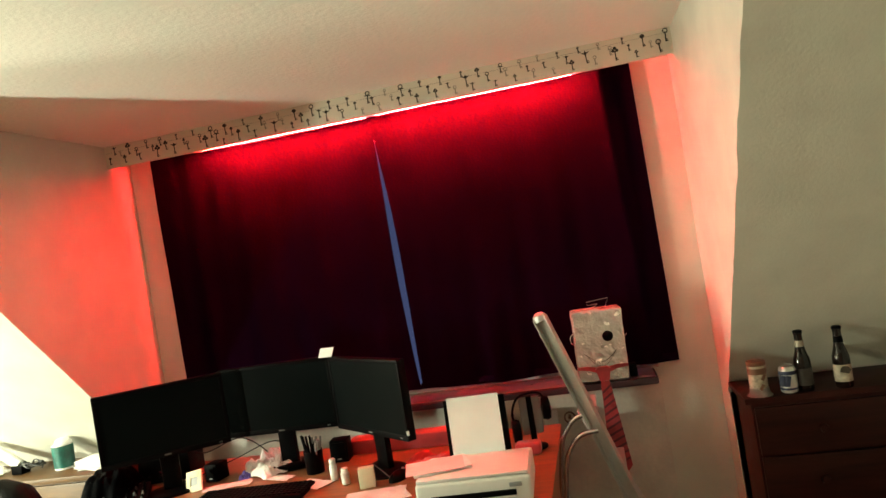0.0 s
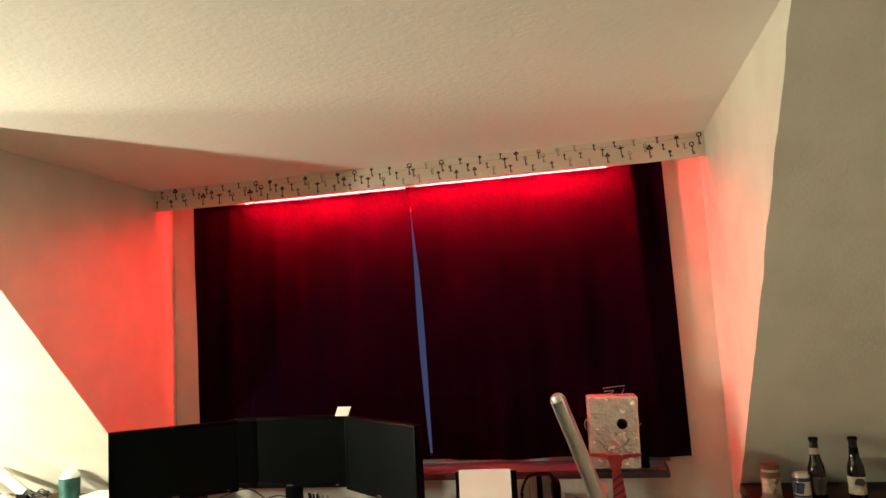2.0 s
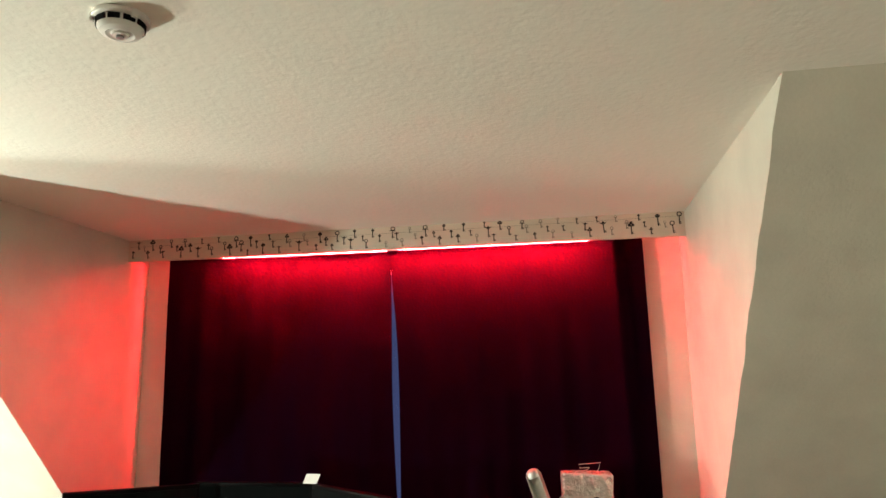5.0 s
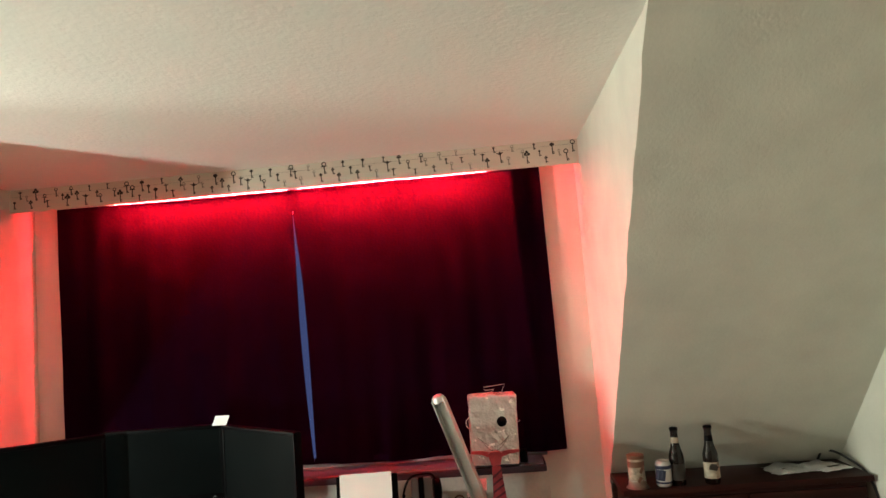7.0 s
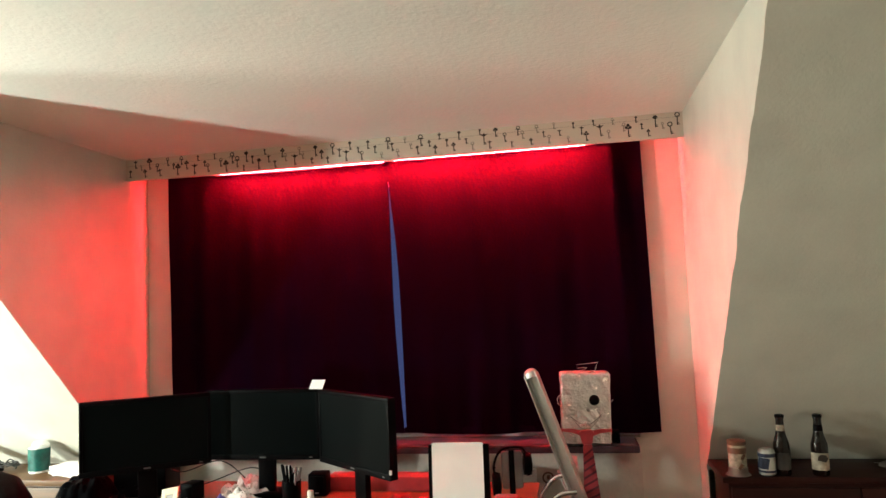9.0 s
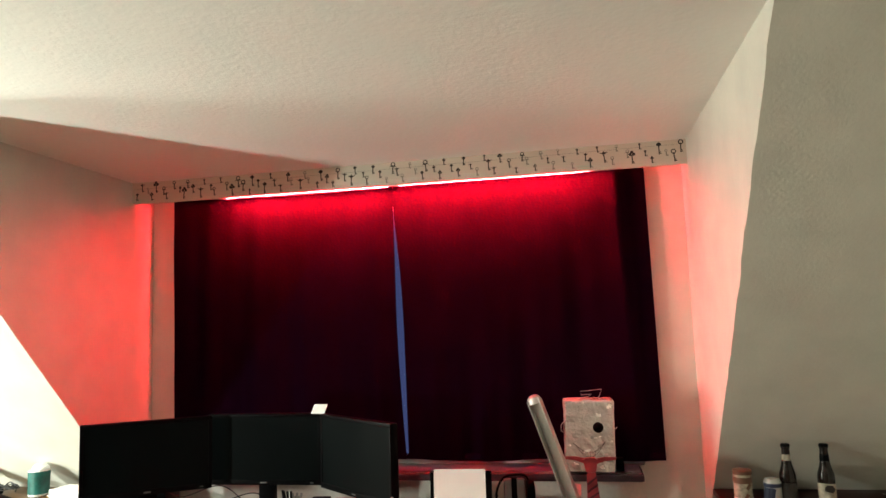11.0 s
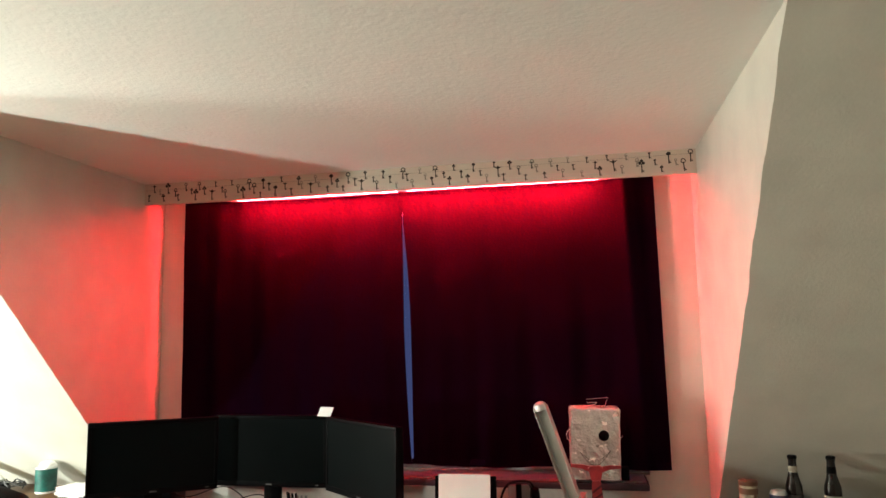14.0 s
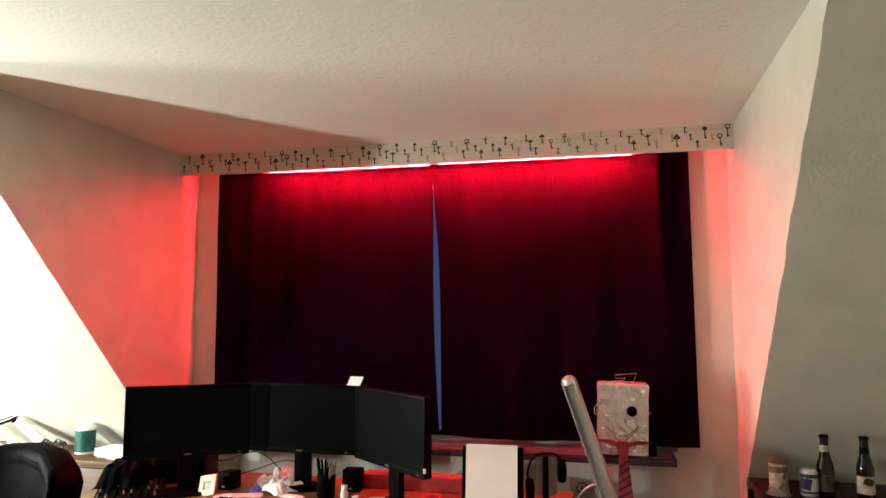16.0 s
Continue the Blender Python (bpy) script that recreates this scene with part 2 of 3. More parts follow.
# dormer cheeks, upright triangles above the slope
for s, nm, what in ((-1, "wall_cheek_west", "cream dormer cheek wall glowing in red light"), (1, "wall_cheek_east", "cream dormer cheek wall beside the dresser")):
    outline = [(0.0, 0.0), (0.0, HC), (YA + .0, HC), (YK, slope_z(YK)), (YK, 0.0)]
    b = bm_prism(outline, 0.1 if s > 0 else -0.1, "x")
    structure(nm, moved(b, Matrix.Translation((s * XC, 0, 0))), M["paint"], what, "wall")
# roof slopes each side of the dormer
for x0, x1, nm in ((XL, -XC - .003, "wall_slope_west"), (XC + .003, XR, "wall_slope_east")):
    bm = bmesh.new()
    rows, n = [], 40
    for k in range(n + 1):
        y = YA + (YK - YA) * k / n - .004
        z = slope_z(y + .004)
        wob = .004 * noise.noise((k * .37, x0, 2)) + .003 * noise.noise((k * 1.1, x0, 5))
        a, c = (x0, x1 + .003 + wob) if x1 < 0 else (x0 - .008 + wob, x1)
        rows.append([bm.verts.new(p) for p in ((a, y, z), (c, y, z), (c, y + .05, z), (a, y + .05, z))])
    for p, q in zip(rows, rows[1:]):
        for i in range(4):
            bm.faces.new((p[i], p[(i + 1) % 4], q[(i + 1) % 4], q[i]))
    bm.faces.new(rows[0])
    bm.faces.new(rows[-1][::-1])
    structure(nm, bm, M["paint"], "cream painted sloping attic wall under the roof", "wall")
    structure(nm.replace("slope", "knee"), bm_box(x0, x1, YK, YK + .1, 0, slope_z(YK)), M["paint"], "low cream knee wall below the roof slope", "wall")
structure("wall_gable_east", bm_box(XR, XR + .1, YB, 0.1, 0, HC + .1), M["paint"], "cream painted gable wall at the end of the dresser", "wall")
# the two walls out of view are coloured dark to weaken bounced light
structure("wall_gable_west", bm_box(XL - .1, XL, YB, 0.1, 0, HC + .1), M["farwall"], "unseen brown gable wall, darkened to cut bounced light", "wall")
structure("wall_back", bm_box(XL, XR, YB - .1, YB, 0, HC + .1), M["farwall"], "unseen brown wall across the room, darkened to cut bounced light", "wall")
# window wall with its opening
WX, WZ0, WZ1 = 1.12, 0.893, 2.20
structure("wall_window", bm_join(bm_box(-XC - .1, -WX, 0, .14, 0, HC + .1), bm_box(WX, XC + .1, 0, .14, 0, HC + .1), bm_box(-WX, WX, 0, .14, WZ1, HC + .1)),
          M["paint"], "cream painted dormer window wall", "wall")
structure("wall_under_window", bm_box(-WX, WX, 0, .14, 0, WZ0), M["lowwall"], "scuffed pale wall below the window sill", "wall")
win = thing("window_1", "white plastic three-light dormer window at dusk", "window", kind="structure")
for a, b_ in ((-WX, -WX + .06), (-.40, -.34), (.34, .40), (WX - .06, WX)):
    part("window_frame", bm_box(a, b_, .05, .11, WZ0, WZ1, .004), M["upvc"], win)
for z in (WZ0, WZ1 - .035):
    part("window_frame", bm_box(-WX, WX, .052, .108, z, z + .035, .004), M["upvc"], win)
for a, b_ in ((-WX + .06, -.40), (-.34, .34), (.40, WX - .06)):
    p = part("pane", bm_box(a, b_, .076, .082, WZ0 + .035, WZ1 - .035), M["glass"], win)
    p.visible_shadow = False
structure("backdrop", bm_box(-14, 14, 9, 9.1, -6, 12), backsky, "plain deep blue dusk sky outside the window", "sky")

# ---- at the window ----


def curtain_bm(x0, x1, z0, z1, folds, phase, lean=0.0, flare=0.0, turned=False, sag=0.0, swing=0.0):
    """A hanging cloth with soft folds that deepen downwards."""
    bm = bmesh.new()
    nx, nz = 110, 46
    grid = []
    for j in range(nz + 1):
        v = j / nz
        row = []
        for i in range(nx + 1):
            u = i / nx
            x = x0 + (x1 - x0) * u + lean * v + (1 - u) * (flare * (1 - math.exp(-(v * 3.4) ** 2)) - 0.4 * flare) + u * swing * max(0, (v - .5) / .5) ** 1.4
            w = math.sin(u * folds * 2 * math.pi + phase + 0.5 * math.sin(v * 2.2 + phase))
            w += 0.5 * math.sin(u * folds * 4.7 * math.pi + 1.7 * phase + v)
            edge = min(1, min(u, 1 - u) * 9)
            y = 0.0075 * w * (0.5 + 0.6 * v) + 0.004 * noise.noise((x * 9, v * 5, phase)) - 0.008 * (1 - edge) * (u < .5)
            if turned:
                y += (0.020 / (1 + math.exp(-(u - .915) * 120)) - 0.03 * math.exp(-((u - .885 - .03 * v) / .028) ** 2)) * (1 - .55 * v)
            z = z1 + (z0 - z1) * v + 0.006 * math.sin(u * 9 + phase) * v + (0.0025 * noise.noise((x * 14, phase, 3)) - sag * math.sin(math.pi * min(1, u * 1.04) ** 1.5)) * (1 - v)
            if turned and u > .84:
                z += .030 * min(1, (u - .84) / .06) * (1 - v) ** 3
            row.append(bm.verts.new((x, y, z)))
        grid.append(row)
    for a, b in zip(grid, grid[1:]):
        for i in range(nx):
            bm.faces.new((a[i], a[i + 1], b[i + 1], b[i]))
    bmesh.ops.solidify(bm, geom=bm.faces[:], thickness=0.003)
    return bm


YC = -0.058
for x0, x1, z0, ph, lean, lab in ((-1.217, -0.020, 0.93, 0.4, 0.008, "dark navy curtain hanging beside the gap, red-lit at the top"),
                                  (-0.006, 1.200, 0.928, 2.1, 0.012, "dark navy curtain with a lifted outer corner, red-lit at the top")):
    cur = thing("curtain", lab, "curtain", Matrix.Translation((0, YC, 0)), group="pair of window curtains")
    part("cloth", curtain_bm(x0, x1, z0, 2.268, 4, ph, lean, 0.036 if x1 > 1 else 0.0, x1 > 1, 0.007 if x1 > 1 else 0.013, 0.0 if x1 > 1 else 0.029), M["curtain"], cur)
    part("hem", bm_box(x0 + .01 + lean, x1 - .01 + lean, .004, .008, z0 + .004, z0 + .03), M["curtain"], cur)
solid("curtain_rail", bm_box(-1.20, 1.02, -0.040, -0.026, 2.240, 2.30, .003), M["white"], "white curtain rail on the window wall", "curtain rail")
# pelmet with key print
pel = thing("pelmet", "cream pelmet board papered with a black key print", "pelmet", Matrix.Translation((0, -0.188, 0)))
bm = bmesh.new()
n = 60
for k in range(n + 1):
    x = -XC + .001 + (2 * XC - .002) * k / n
    zb = 2.243 + 0.0035 * math.sin(x * 3.1 + 1) + 0.002 * noise.noise((x * 6, 0, 0))
    for y in (0.0, 0.014):
        bm.verts.new((x, y, zb)), bm.verts.new((x, y, HC - .001))
bm.verts.ensure_lookup_table()
v = bm.verts
for k in range(n):
    a, b = 4 * k, 4 * k + 4
    for q in ((a, b, b + 1, a + 1), (a + 2, a + 3, b + 3, b + 2), (a, a + 2, b + 2, b), (a + 1, b + 1, b + 3, a + 3)):
        bm.faces.new([v[i] for i in q])
part("board", bm, M["pelmet"], pel)
part("seam", bm_tube([(-XC + .01, -.0005, 2.318), (-.4, -.0005, 2.319), (.5, -.0005, 2.324), (XC - .01, -.0005, 2.331)], 0.0006, 5), M["faint"], pel)


def key_bm(style, height):
    """A flat old-fashioned key, bow on top and bit at the foot, standing on z = 0."""
    h, w, d = height, 0.0050, -0.0007
    pieces = [bm_prism([(-w / 2, 0), (w / 2, 0), (w / 2, h * .75), (-w / 2, h * .75)], d)]
    pieces.append(bm_prism([(w / 2, h * .03), (w * 2.0, h * .03), (w * 2.0, h * .10), (w / 2, h * .10)], d))
    pieces.append(bm_prism([(w / 2, h * .15), (w * 1.6, h * .15), (w * 1.6, h * .21), (w / 2, h * .21)], d))
    r = h * 0.21
    if style in (0, 3):                      # open ring
        k = 12
        out = [(r * math.cos(2 * math.pi * i / k), r * math.sin(2 * math.pi * i / k)) for i in range(k)]
        b = bmesh.new()
        rings = [[b.verts.new((q[0] * f, y, h * .83 + q[1] * f)) for q in out] for f, y in ((1, 0), (1, d), (.62, d), (.62, 0))]
        for a, c in zip(rings, rings[1:] + rings[:1]):
            for i in range(k):
                b.faces.new((a[i], a[(i + 1) % k], c[(i + 1) % k], c[i]))
        pieces.append(b)
        if style == 3:
            pieces.append(bm_prism([(-r * 1.5, h * .62), (r * 1.5, h * .62), (r * .9, h * .70), (-r * .9, h * .70)], d))
    elif style == 1:                         # clover
        for cx, cz in ((-r * .7, h * .78), (r * .7, h * .78), (0, h * .78 + r * .9)):
            pieces.append(bm_prism([(cx + r * .62 * math.cos(a * math.pi / 4), cz + r * .62 * math.sin(a * math.pi / 4)) for a in range(8)], d))
    elif style == 2:                         # heart or spade
        pieces.append(bm_prism([(0, h * .62), (r, h * .78), (r * .75, h * .90), (0, h), (-r * .75, h * .90), (-r, h * .78)], d))
    else:                                    # winged
        pieces.append(bm_prism([(0, h * .66), (r * 1.7, h * .90), (r * .5, h * .86), (0, h), (-r * .5, h * .86), (-r * 1.7, h * .90)], d))
    return bm_join(*pieces)


rng = random.Random(5)
kinds = []
for style in range(5):
    for size in (0.043, 0.056):
        kinds.append((mesh_of("key_print", key_bm(style, size), M["ink"], False), size))
        kinds.append((mesh_of("key_print", key_bm(style, size * .7), M["faint"] if style in (0, 3) else M["ink"], False), size * .7))
for k in range(92):
    x = -XC + 0.008 + (2 * XC - 0.022) * (k + .5 + rng.uniform(-.3, .3)) / 92
    me, size = kinds[rng.randrange(len(kinds))]
    row = (k * 5 % 3) / 2
    z = 2.250 + 0.003 * math.sin(x * 3) + row * (0.100 - size - 0.006) + rng.uniform(0, .008)
    o = new("key_print", me)
    o.parent = pel
    o.matrix_basis = pose(x, -0.0006, z, 0, rng.uniform(-5, 5), 0)
# red light strip between pelmet and curtains
led = thing("led_strip", "glowing red light strip on the back of the pelmet", "light strip", Matrix.Translation((0, -0.168, 0)))
part("diffuser", bm_join(bm_box(-.86, -.02, -.0008, .0008, 2.2405, 2.2610), bm_box(.04, .94, -.0008, .0008, 2.2405, 2.2610)), M["led"], led)
# second strip, added to redden the cheeks and show the bright line
extra_left = [(-.99, 2.2515), (-.55, 2.2462), (-.02, 2.2432), (-.02, 2.2570), (-.99, 2.2570)]
extra_right = [(.04, 2.2475), (.975, 2.2518), (.975, 2.2570), (.04, 2.2570)]
part("diffuser", moved(bm_join(bm_prism(extra_left, .0006), bm_prism(extra_right, .0006)), Matrix.Translation((0, .030, 0))), M["led_extra"], led, "added dimmer red strip facing the room")
# channel and tape are added so that neither strip shines both ways
part("channel", bm_box(-.99, .974, .0312, .0330, 2.2515, 2.2682), M["white"], led)
part("backing", bm_box(-.88, .95, -.0032, -.0014, 2.2405, 2.2681), M["white"], led, "added white tape blocking light to the room")
part("channel", bm_box(-1.00, 1.02, -.0055, .010, 2.2682, 2.279, .002), M["white"], led)
part("bracket", bm_box(-.012, .030, -.005, .128, 2.2795, 2.290, .002), M["white"], led)
# sill with film over it
sill = thing("window_sill", "weathered window sill board wrapped in clear plastic film", "window sill")
part("board", bm_box(-1.30, 1.10, -0.20, -0.001, 0.862, 0.892, .006), M["sill"], sill)
bm = bmesh.new()
bmesh.ops.create_grid(bm, x_segments=90, y_segments=8, size=0.5)
for q in bm.verts:
    q.co = Vector((q.co.x * 1.9 + .14, q.co.y * .19 - .10, .897 + .007 * noise.noise((q.co.x * 26, q.co.y * 18, 1)) + (-.022 if q.co.y < -.49 else 0)))
part("film", bm, M["film"], sill, "crumpled clear plastic film")

# ---- the foil-wrapped box on the sill ----
fb = thing("foil_box", "silver foil-wrapped box with drawn grin and red tie", "box", pose(0.872, -0.135, 0.9, 0, 1.5, 3))
bm = bm_box(-.108, .108, -.06, .06, 0, .312, .010, 3)
bmesh.ops.subdivide_edges(bm, edges=bm.edges[:], cuts=9, use_grid_fill=True)
for q in bm.verts:
    q.co += Vector([noise.noise((q.co.x * 30, q.co.y * 30, q.co.z * 30 + 7 * a)) for a in range(3)]) * 0.0035 + Vector([noise.noise((q.co.x * 110, q.co.y * 110, q.co.z * 75 + 5 * a)) for a in range(3)]) * 0.0042
wrap = part("body", bm, M["foil"], fb)
wrap.data.polygons.foreach_set("use_smooth", [False] * len(wrap.data.polygons))
part("eye", moved(bm_lathe([(.001, -.002), (.022, -.001), (.022, .004), (.016, .011), (.004, .014)], 20), pose(.037, -.060, .194, 90) @ Matrix.Scale(1.05, 4)), M["black"], fb, "glossy black round button eye")
part("nose", moved(bm_lathe([(.001, 0), (.010, .001), (.008, .005), (.001, .007)], 14), pose(.010, -.062, .152, 90) @ Matrix.Scale(.9, 4)), M["grey"], fb)
smile = [(-.066 + .132 * i / 12, -.067, .122 - .042 * math.sin(math.pi * i / 12) + .012 * i / 12) for i in range(13)]
low = [(x, y, z - .020 * math.sin(math.pi * i / 12)) for i, (x, y, z) in enumerate(smile)]
part("grin", bm_join(bm_tube(smile, .0011, 5), bm_tube(low, .0010, 5), *[bm_tube([smile[i], low[i]], .0008, 5) for i in range(1, 12)]), M["ink"], fb, "grin drawn in black marker")
part("cheek_line", bm_tube([(-.075, -.0655, .128), (-.066, -.0655, .118), (-.058, -.0655, .116)], .001, 5), M["ink"], fb)
part("hook", bm_tube(smooth_path([(-.106, -.03, .215), (-.122, -.035, .20), (-.121, -.04, .175), (-.108, -.04, .165)]), .002, 6), M["chrome"], fb)
part("hook", bm_tube(smooth_path([(.106, -.03, .19), (.115, -.035, .185), (.119, -.04, .195)]), .002, 6), M["chrome"], fb)
part("wire", bm_tube([(-.05, -.02, .313), (.0, -.03, .324), (.012, -.03, .334), (-.03, -.02, .330), (-.034, -.02, .345), (.06, -.03, .356), (.045, -.02, .315)], .0013, 5), M["alu"], fb, "bent bright wire")
part("collar", bm_join(*[bm_prism([(s * .108, .058), (s * .060, .052), (s * .012, .034), (s * .012, .060), (s * .060, .070), (s * .108, .070)], .006) for s in (-1, 1)]),
     M["tie"], fb, "", Matrix.Translation((0, -.071, 0)))
tie = thing("necktie", "red striped necktie hanging below the foil box", "necktie", pose(0.875, -0.225, 0.952, 0, -2, 2))
part("knot", bm_prism([(-.020, -.045), (.020, -.045), (.032, .006), (.020, .016), (-.020, .016), (-.032, .006)], .016), M["tie"], tie)
part("blade", bm_prism([(-.019, -.046), (.019, -.046), (.046, -.42), (.0, -.47), (-.046, -.42)], .007), M["tie"], tie)
for k in range(11):
    z = -.09 - .032 * k
    w = .0185 + .0265 * (-z - .05) / .37
    part("stripe", bm_prism([(-w, z), (w, z + .030), (w, z + .020), (-w, z - .010)], .001), M["stripe"], tie, "", Matrix.Translation((0, -.0022, 0)))
solid("box_bracket", bm_box(.985, 1.02, -.16, -.10, .893, .95, .004), M["black"], "small black plastic block on the window sill", "block")

# ---- metal step ladder leaning at the window ----
lad = thing("step_ladder", "folded aluminium step ladder with curved tube handles", "ladder")
top, foot = Vector((.668, -.47, 1.245)), Vector((1.10, -.62, 0.0))
axis = (top - foot).normalized()
side = axis.cross(Vector((0, 1, 0))).normalized()


def channel(name, p0, p1, w, d, label):
    """An aluminium rail with a hollow back, from p0 to p1."""
    z = (p1 - p0).normalized()
    x = z.cross(Vector((0.25, 1, 0))).normalized()
    y = z.cross(x)
    m = Matrix((x, y, z)).transposed().to_4x4()
    m.translation = p0
    L = (p1 - p0).length
    b = bm_join(bm_box(-w / 2, w / 2, -.002, .002, 0, L, .001), bm_box(-w / 2, -w / 2 + .004, .002, d, 0, L, .001), bm_box(w / 2 - .004, w / 2, .002, d, 0, L, .001))
    o = part(name, b, M["alu"], lad, label, m)
    return o, m, L


o, m, L = channel("rail", foot, top, .054, .036, "aluminium channel rail")
part("end_cap", moved(bm_lathe([(.0285, -.016), (.029, 0), (.0265, .010), (.016, .019), (.002, .022)], 18), Matrix.Diagonal((1, .72, 1, 1))), M["alu"], lad, "rounded grey end cap", m @ pose(0, .018, L))
part("sticker", bm_box(-.012, .010, -.0035, -.002, L - .36, L - .22), M["paper"], lad, "faded paper sticker", m)
part("foot", bm_box(-.026, .026, -.006, .042, 0, .05, .006), M["black"], lad, "black rubber foot", m)
o, m2, L2 = channel("rail", foot + Vector((.03, .20, 0)), top + Vector((.10, .17, -.42)), .046, .034, "aluminium channel rail")
for k in range(4):
    a = foot + axis * (.2 + .24 * k)
    part("step", moved(bm_box(-.02, .02, 0, .2, -.012, .012, .003), Matrix.Translation(a + Vector((.01, .01, 0)))), M["alu"], lad)
for dx, dz, dy in ((0, 0, 0), (.012, -.055, -.05)):
    path = smooth_path([(.60 + dx, -.50 + dy, 0.0), (.62 + dx, -.50 + dy, .35 + dz), (.665 + dx, -.50 + dy, .70 + dz), (.70 + dx, -.50 + dy, .79 + dz), (.745 + dx, -.50 + dy, .835 + dz), (.81 + dx, -.50 + dy, .845 + dz)])
    part("handle_tube", bm_tube(path, .010, 10), M["chrome"], lad, "bent chromed tube")

# ---- wall bits below the sill ----
sock = thing("wall_socket", "white plastic socket box with trunking below the sill", "socket", Matrix.Translation((.603, 0, .70)))
part("box", bm_box(-.032, .032, -.034, -.001, -.03, .052, .004), M["white"], sock)
part("trunking", bm_box(-.026, .026, -.026, -.001, -.69, -.031, .003), M["white"], sock)
part("switch", bm_box(-.010, .010, -.039, -.034, .008, .03, .002), M["white"], sock)
ring = bm_lathe([(.021, -.006), (.027, -.006), (.028, 0), (.027, .008), (.021, .008), (.020, 0)], 22, False)
solid("pipe_valve", bm_join(moved(ring, pose(.69, -.028, .715, 90)), bm_box(.683, .697, -.036, -.0005, .708, .722, .002)), M["brown"], "small brown ring valve on the wall", "valve")

# ---- desk and what stands on it ----
DZ = 0.74
desk = thing("desk", "orange pine-veneered computer desk crowded with things", "desk")
part("desktop", bm_box(-1.355, .66, -1.12, -.205, DZ - .028, DZ, .004), M["pine"], desk)
for x in (-1.33, .61):
    part("side_panel", bm_box(x, x + .025, -1.08, -.23, 0, DZ - .029, .002), M["pine"], desk)
part("back_panel", bm_box(-1.30, .60, -.26, -.24, .30, DZ - .029, .002), M["pine"], desk)


def monitor(p0, p1, label):
    """A switched-off monitor whose top edge runs from p0 to p1, seen from the room."""
    a, b = Vector((*p0, 0)), Vector((*p1, 0))
    w, mid = (b - a).length, (a + b) / 2
    turn = math.degrees(math.atan2((b - a).y, (b - a).x))
    ob = thing("monitor", label, "monitor", pose(mid.x, mid.y, DZ, 0, 0, turn), group="three desk monitors")
    hw, z0, z1 = w / 2 - .002, .157, .462
    case = part("casing", bm_box(-hw, hw, .004, .034, z0, z1, .004), M["black"], ob)
    part("bezel", bm_join(bm_box(-hw, hw, -.003, .004, z1 - .016, z1, .002), bm_box(-hw, hw, -.003, .004, z0, z0 + .022, .002),
                          bm_box(-hw, -hw + .014, -.003, .004, z0 + .022, z1 - .016, .002), bm_box(hw - .014, hw, -.003, .004, z0 + .022, z1 - .016, .002)), M["black"], ob)
    part("panel", bm_box(-hw + .014, hw - .014, .0, .004, z0 + .022, z1 - .016), M["screen"], ob, "dark switched-off screen")
    part("button", bm_box(hw - .05, hw - .035, -.005, -.003, z0 + .008, z0 + .013, .001), M["dull"], ob)
    part("badge", bm_box(-.014, .014, -.0038, -.003, z0 + .008, z0 + .014), M["dull"], ob)
    part("rear_housing", bm_box(-.11, .11, .034, .058, .22, .40, .012), M["black"], ob)
    part("neck", bm_box(-.038, .038, .03, .058, .012, .30, .005), M["black"], ob)
    bm = bm_lathe([(.11, 0), (.11, .008), (.10, .013), (.03, .016)], 28)
    part("base", moved(bm, Matrix.Translation((0, .03, 0)) @ Matrix.Diagonal((1.1, .85, 1, 1))), M["black"], ob)
    return ob


monitor((-1.179, -.796), (-.743, -.513), "black flat monitor switched off, turned inwards on the desk")
monitor((-.795, -.462), (-.262, -.455), "black flat monitor switched off, standing between two others")
monitor((-.252, -.493), (.150, -.822), "black flat monitor switched off with greyish reflection")
solid("note_card", bm_prism([(-.036, 0), (.028, 0), (.040, .040), (-.024, .040)], .002), M["paper"], "small white card propped on a monitor", "card", pose(-.262, -.487, 1.2025, -14, 0, -8))
# a glint on the monitor edge, made as a white chip
solid("glint_chip", bm_box(.148, .158, -.842, -.836, .925, .942, .002), M["white"], "small white chip standing for a glint at the monitor edge", "clip")

# printer with paper in its rear feed
pr = thing("printer", "white inkjet printer with a sheet in its rear feed", "printer", pose(.405, -.93, DZ, 0, 0, 3))
part("body", bm_box(-.19, .19, -.16, .13, .0, .088, .012, 3), M["white"], pr)
part("paper_slot", bm_box(-.14, .14, -.166, -.158, .028, .046, .002), M["black"], pr)
part("output_tray", bm_box(-.14, .14, -.185, -.156, .012, .020, .002), M["white"], pr)
part("lid", bm_box(-.185, .185, -.155, .07, .090, .100, .004), M["white"], pr)
part("panel_button", bm_box(.12, .16, -.168, -.158, .055, .068, .002), M["grey"], pr)
part("paper_support", bm_box(-.112, .116, .125, .132, .07, .298, .003), M["black"], pr, "black rear paper rest", pose(0, 0, 0, -6))
part("sheet", bm_box(-.097, .094, .118, .121, .09, .305), M["paper"], pr, "blank white sheet", pose(0, 0, 0, -6))
for k, (x, y, z, a, th) in enumerate(((.285, -.965, .1012, 22, .007), (.27, -.975, .1085, 14, .002), (.04, -.93, .001, 30, .002), (-.06, -1.0, .0035, -12, .002))):
    solid("paper_pad" if k == 0 else "loose_sheet", bm_prism([(-.10, -.07), (.10, -.07), (.10, .07), (-.10, .07)], th, "z"), M["paper"] if k != 1 else M["pink"],
          "thin pad of white paper on the printer" if k < 2 else "loose white sheet lying beside the printer", "paper", pose(x, y, DZ + z, 0, 0, a), group="loose papers")
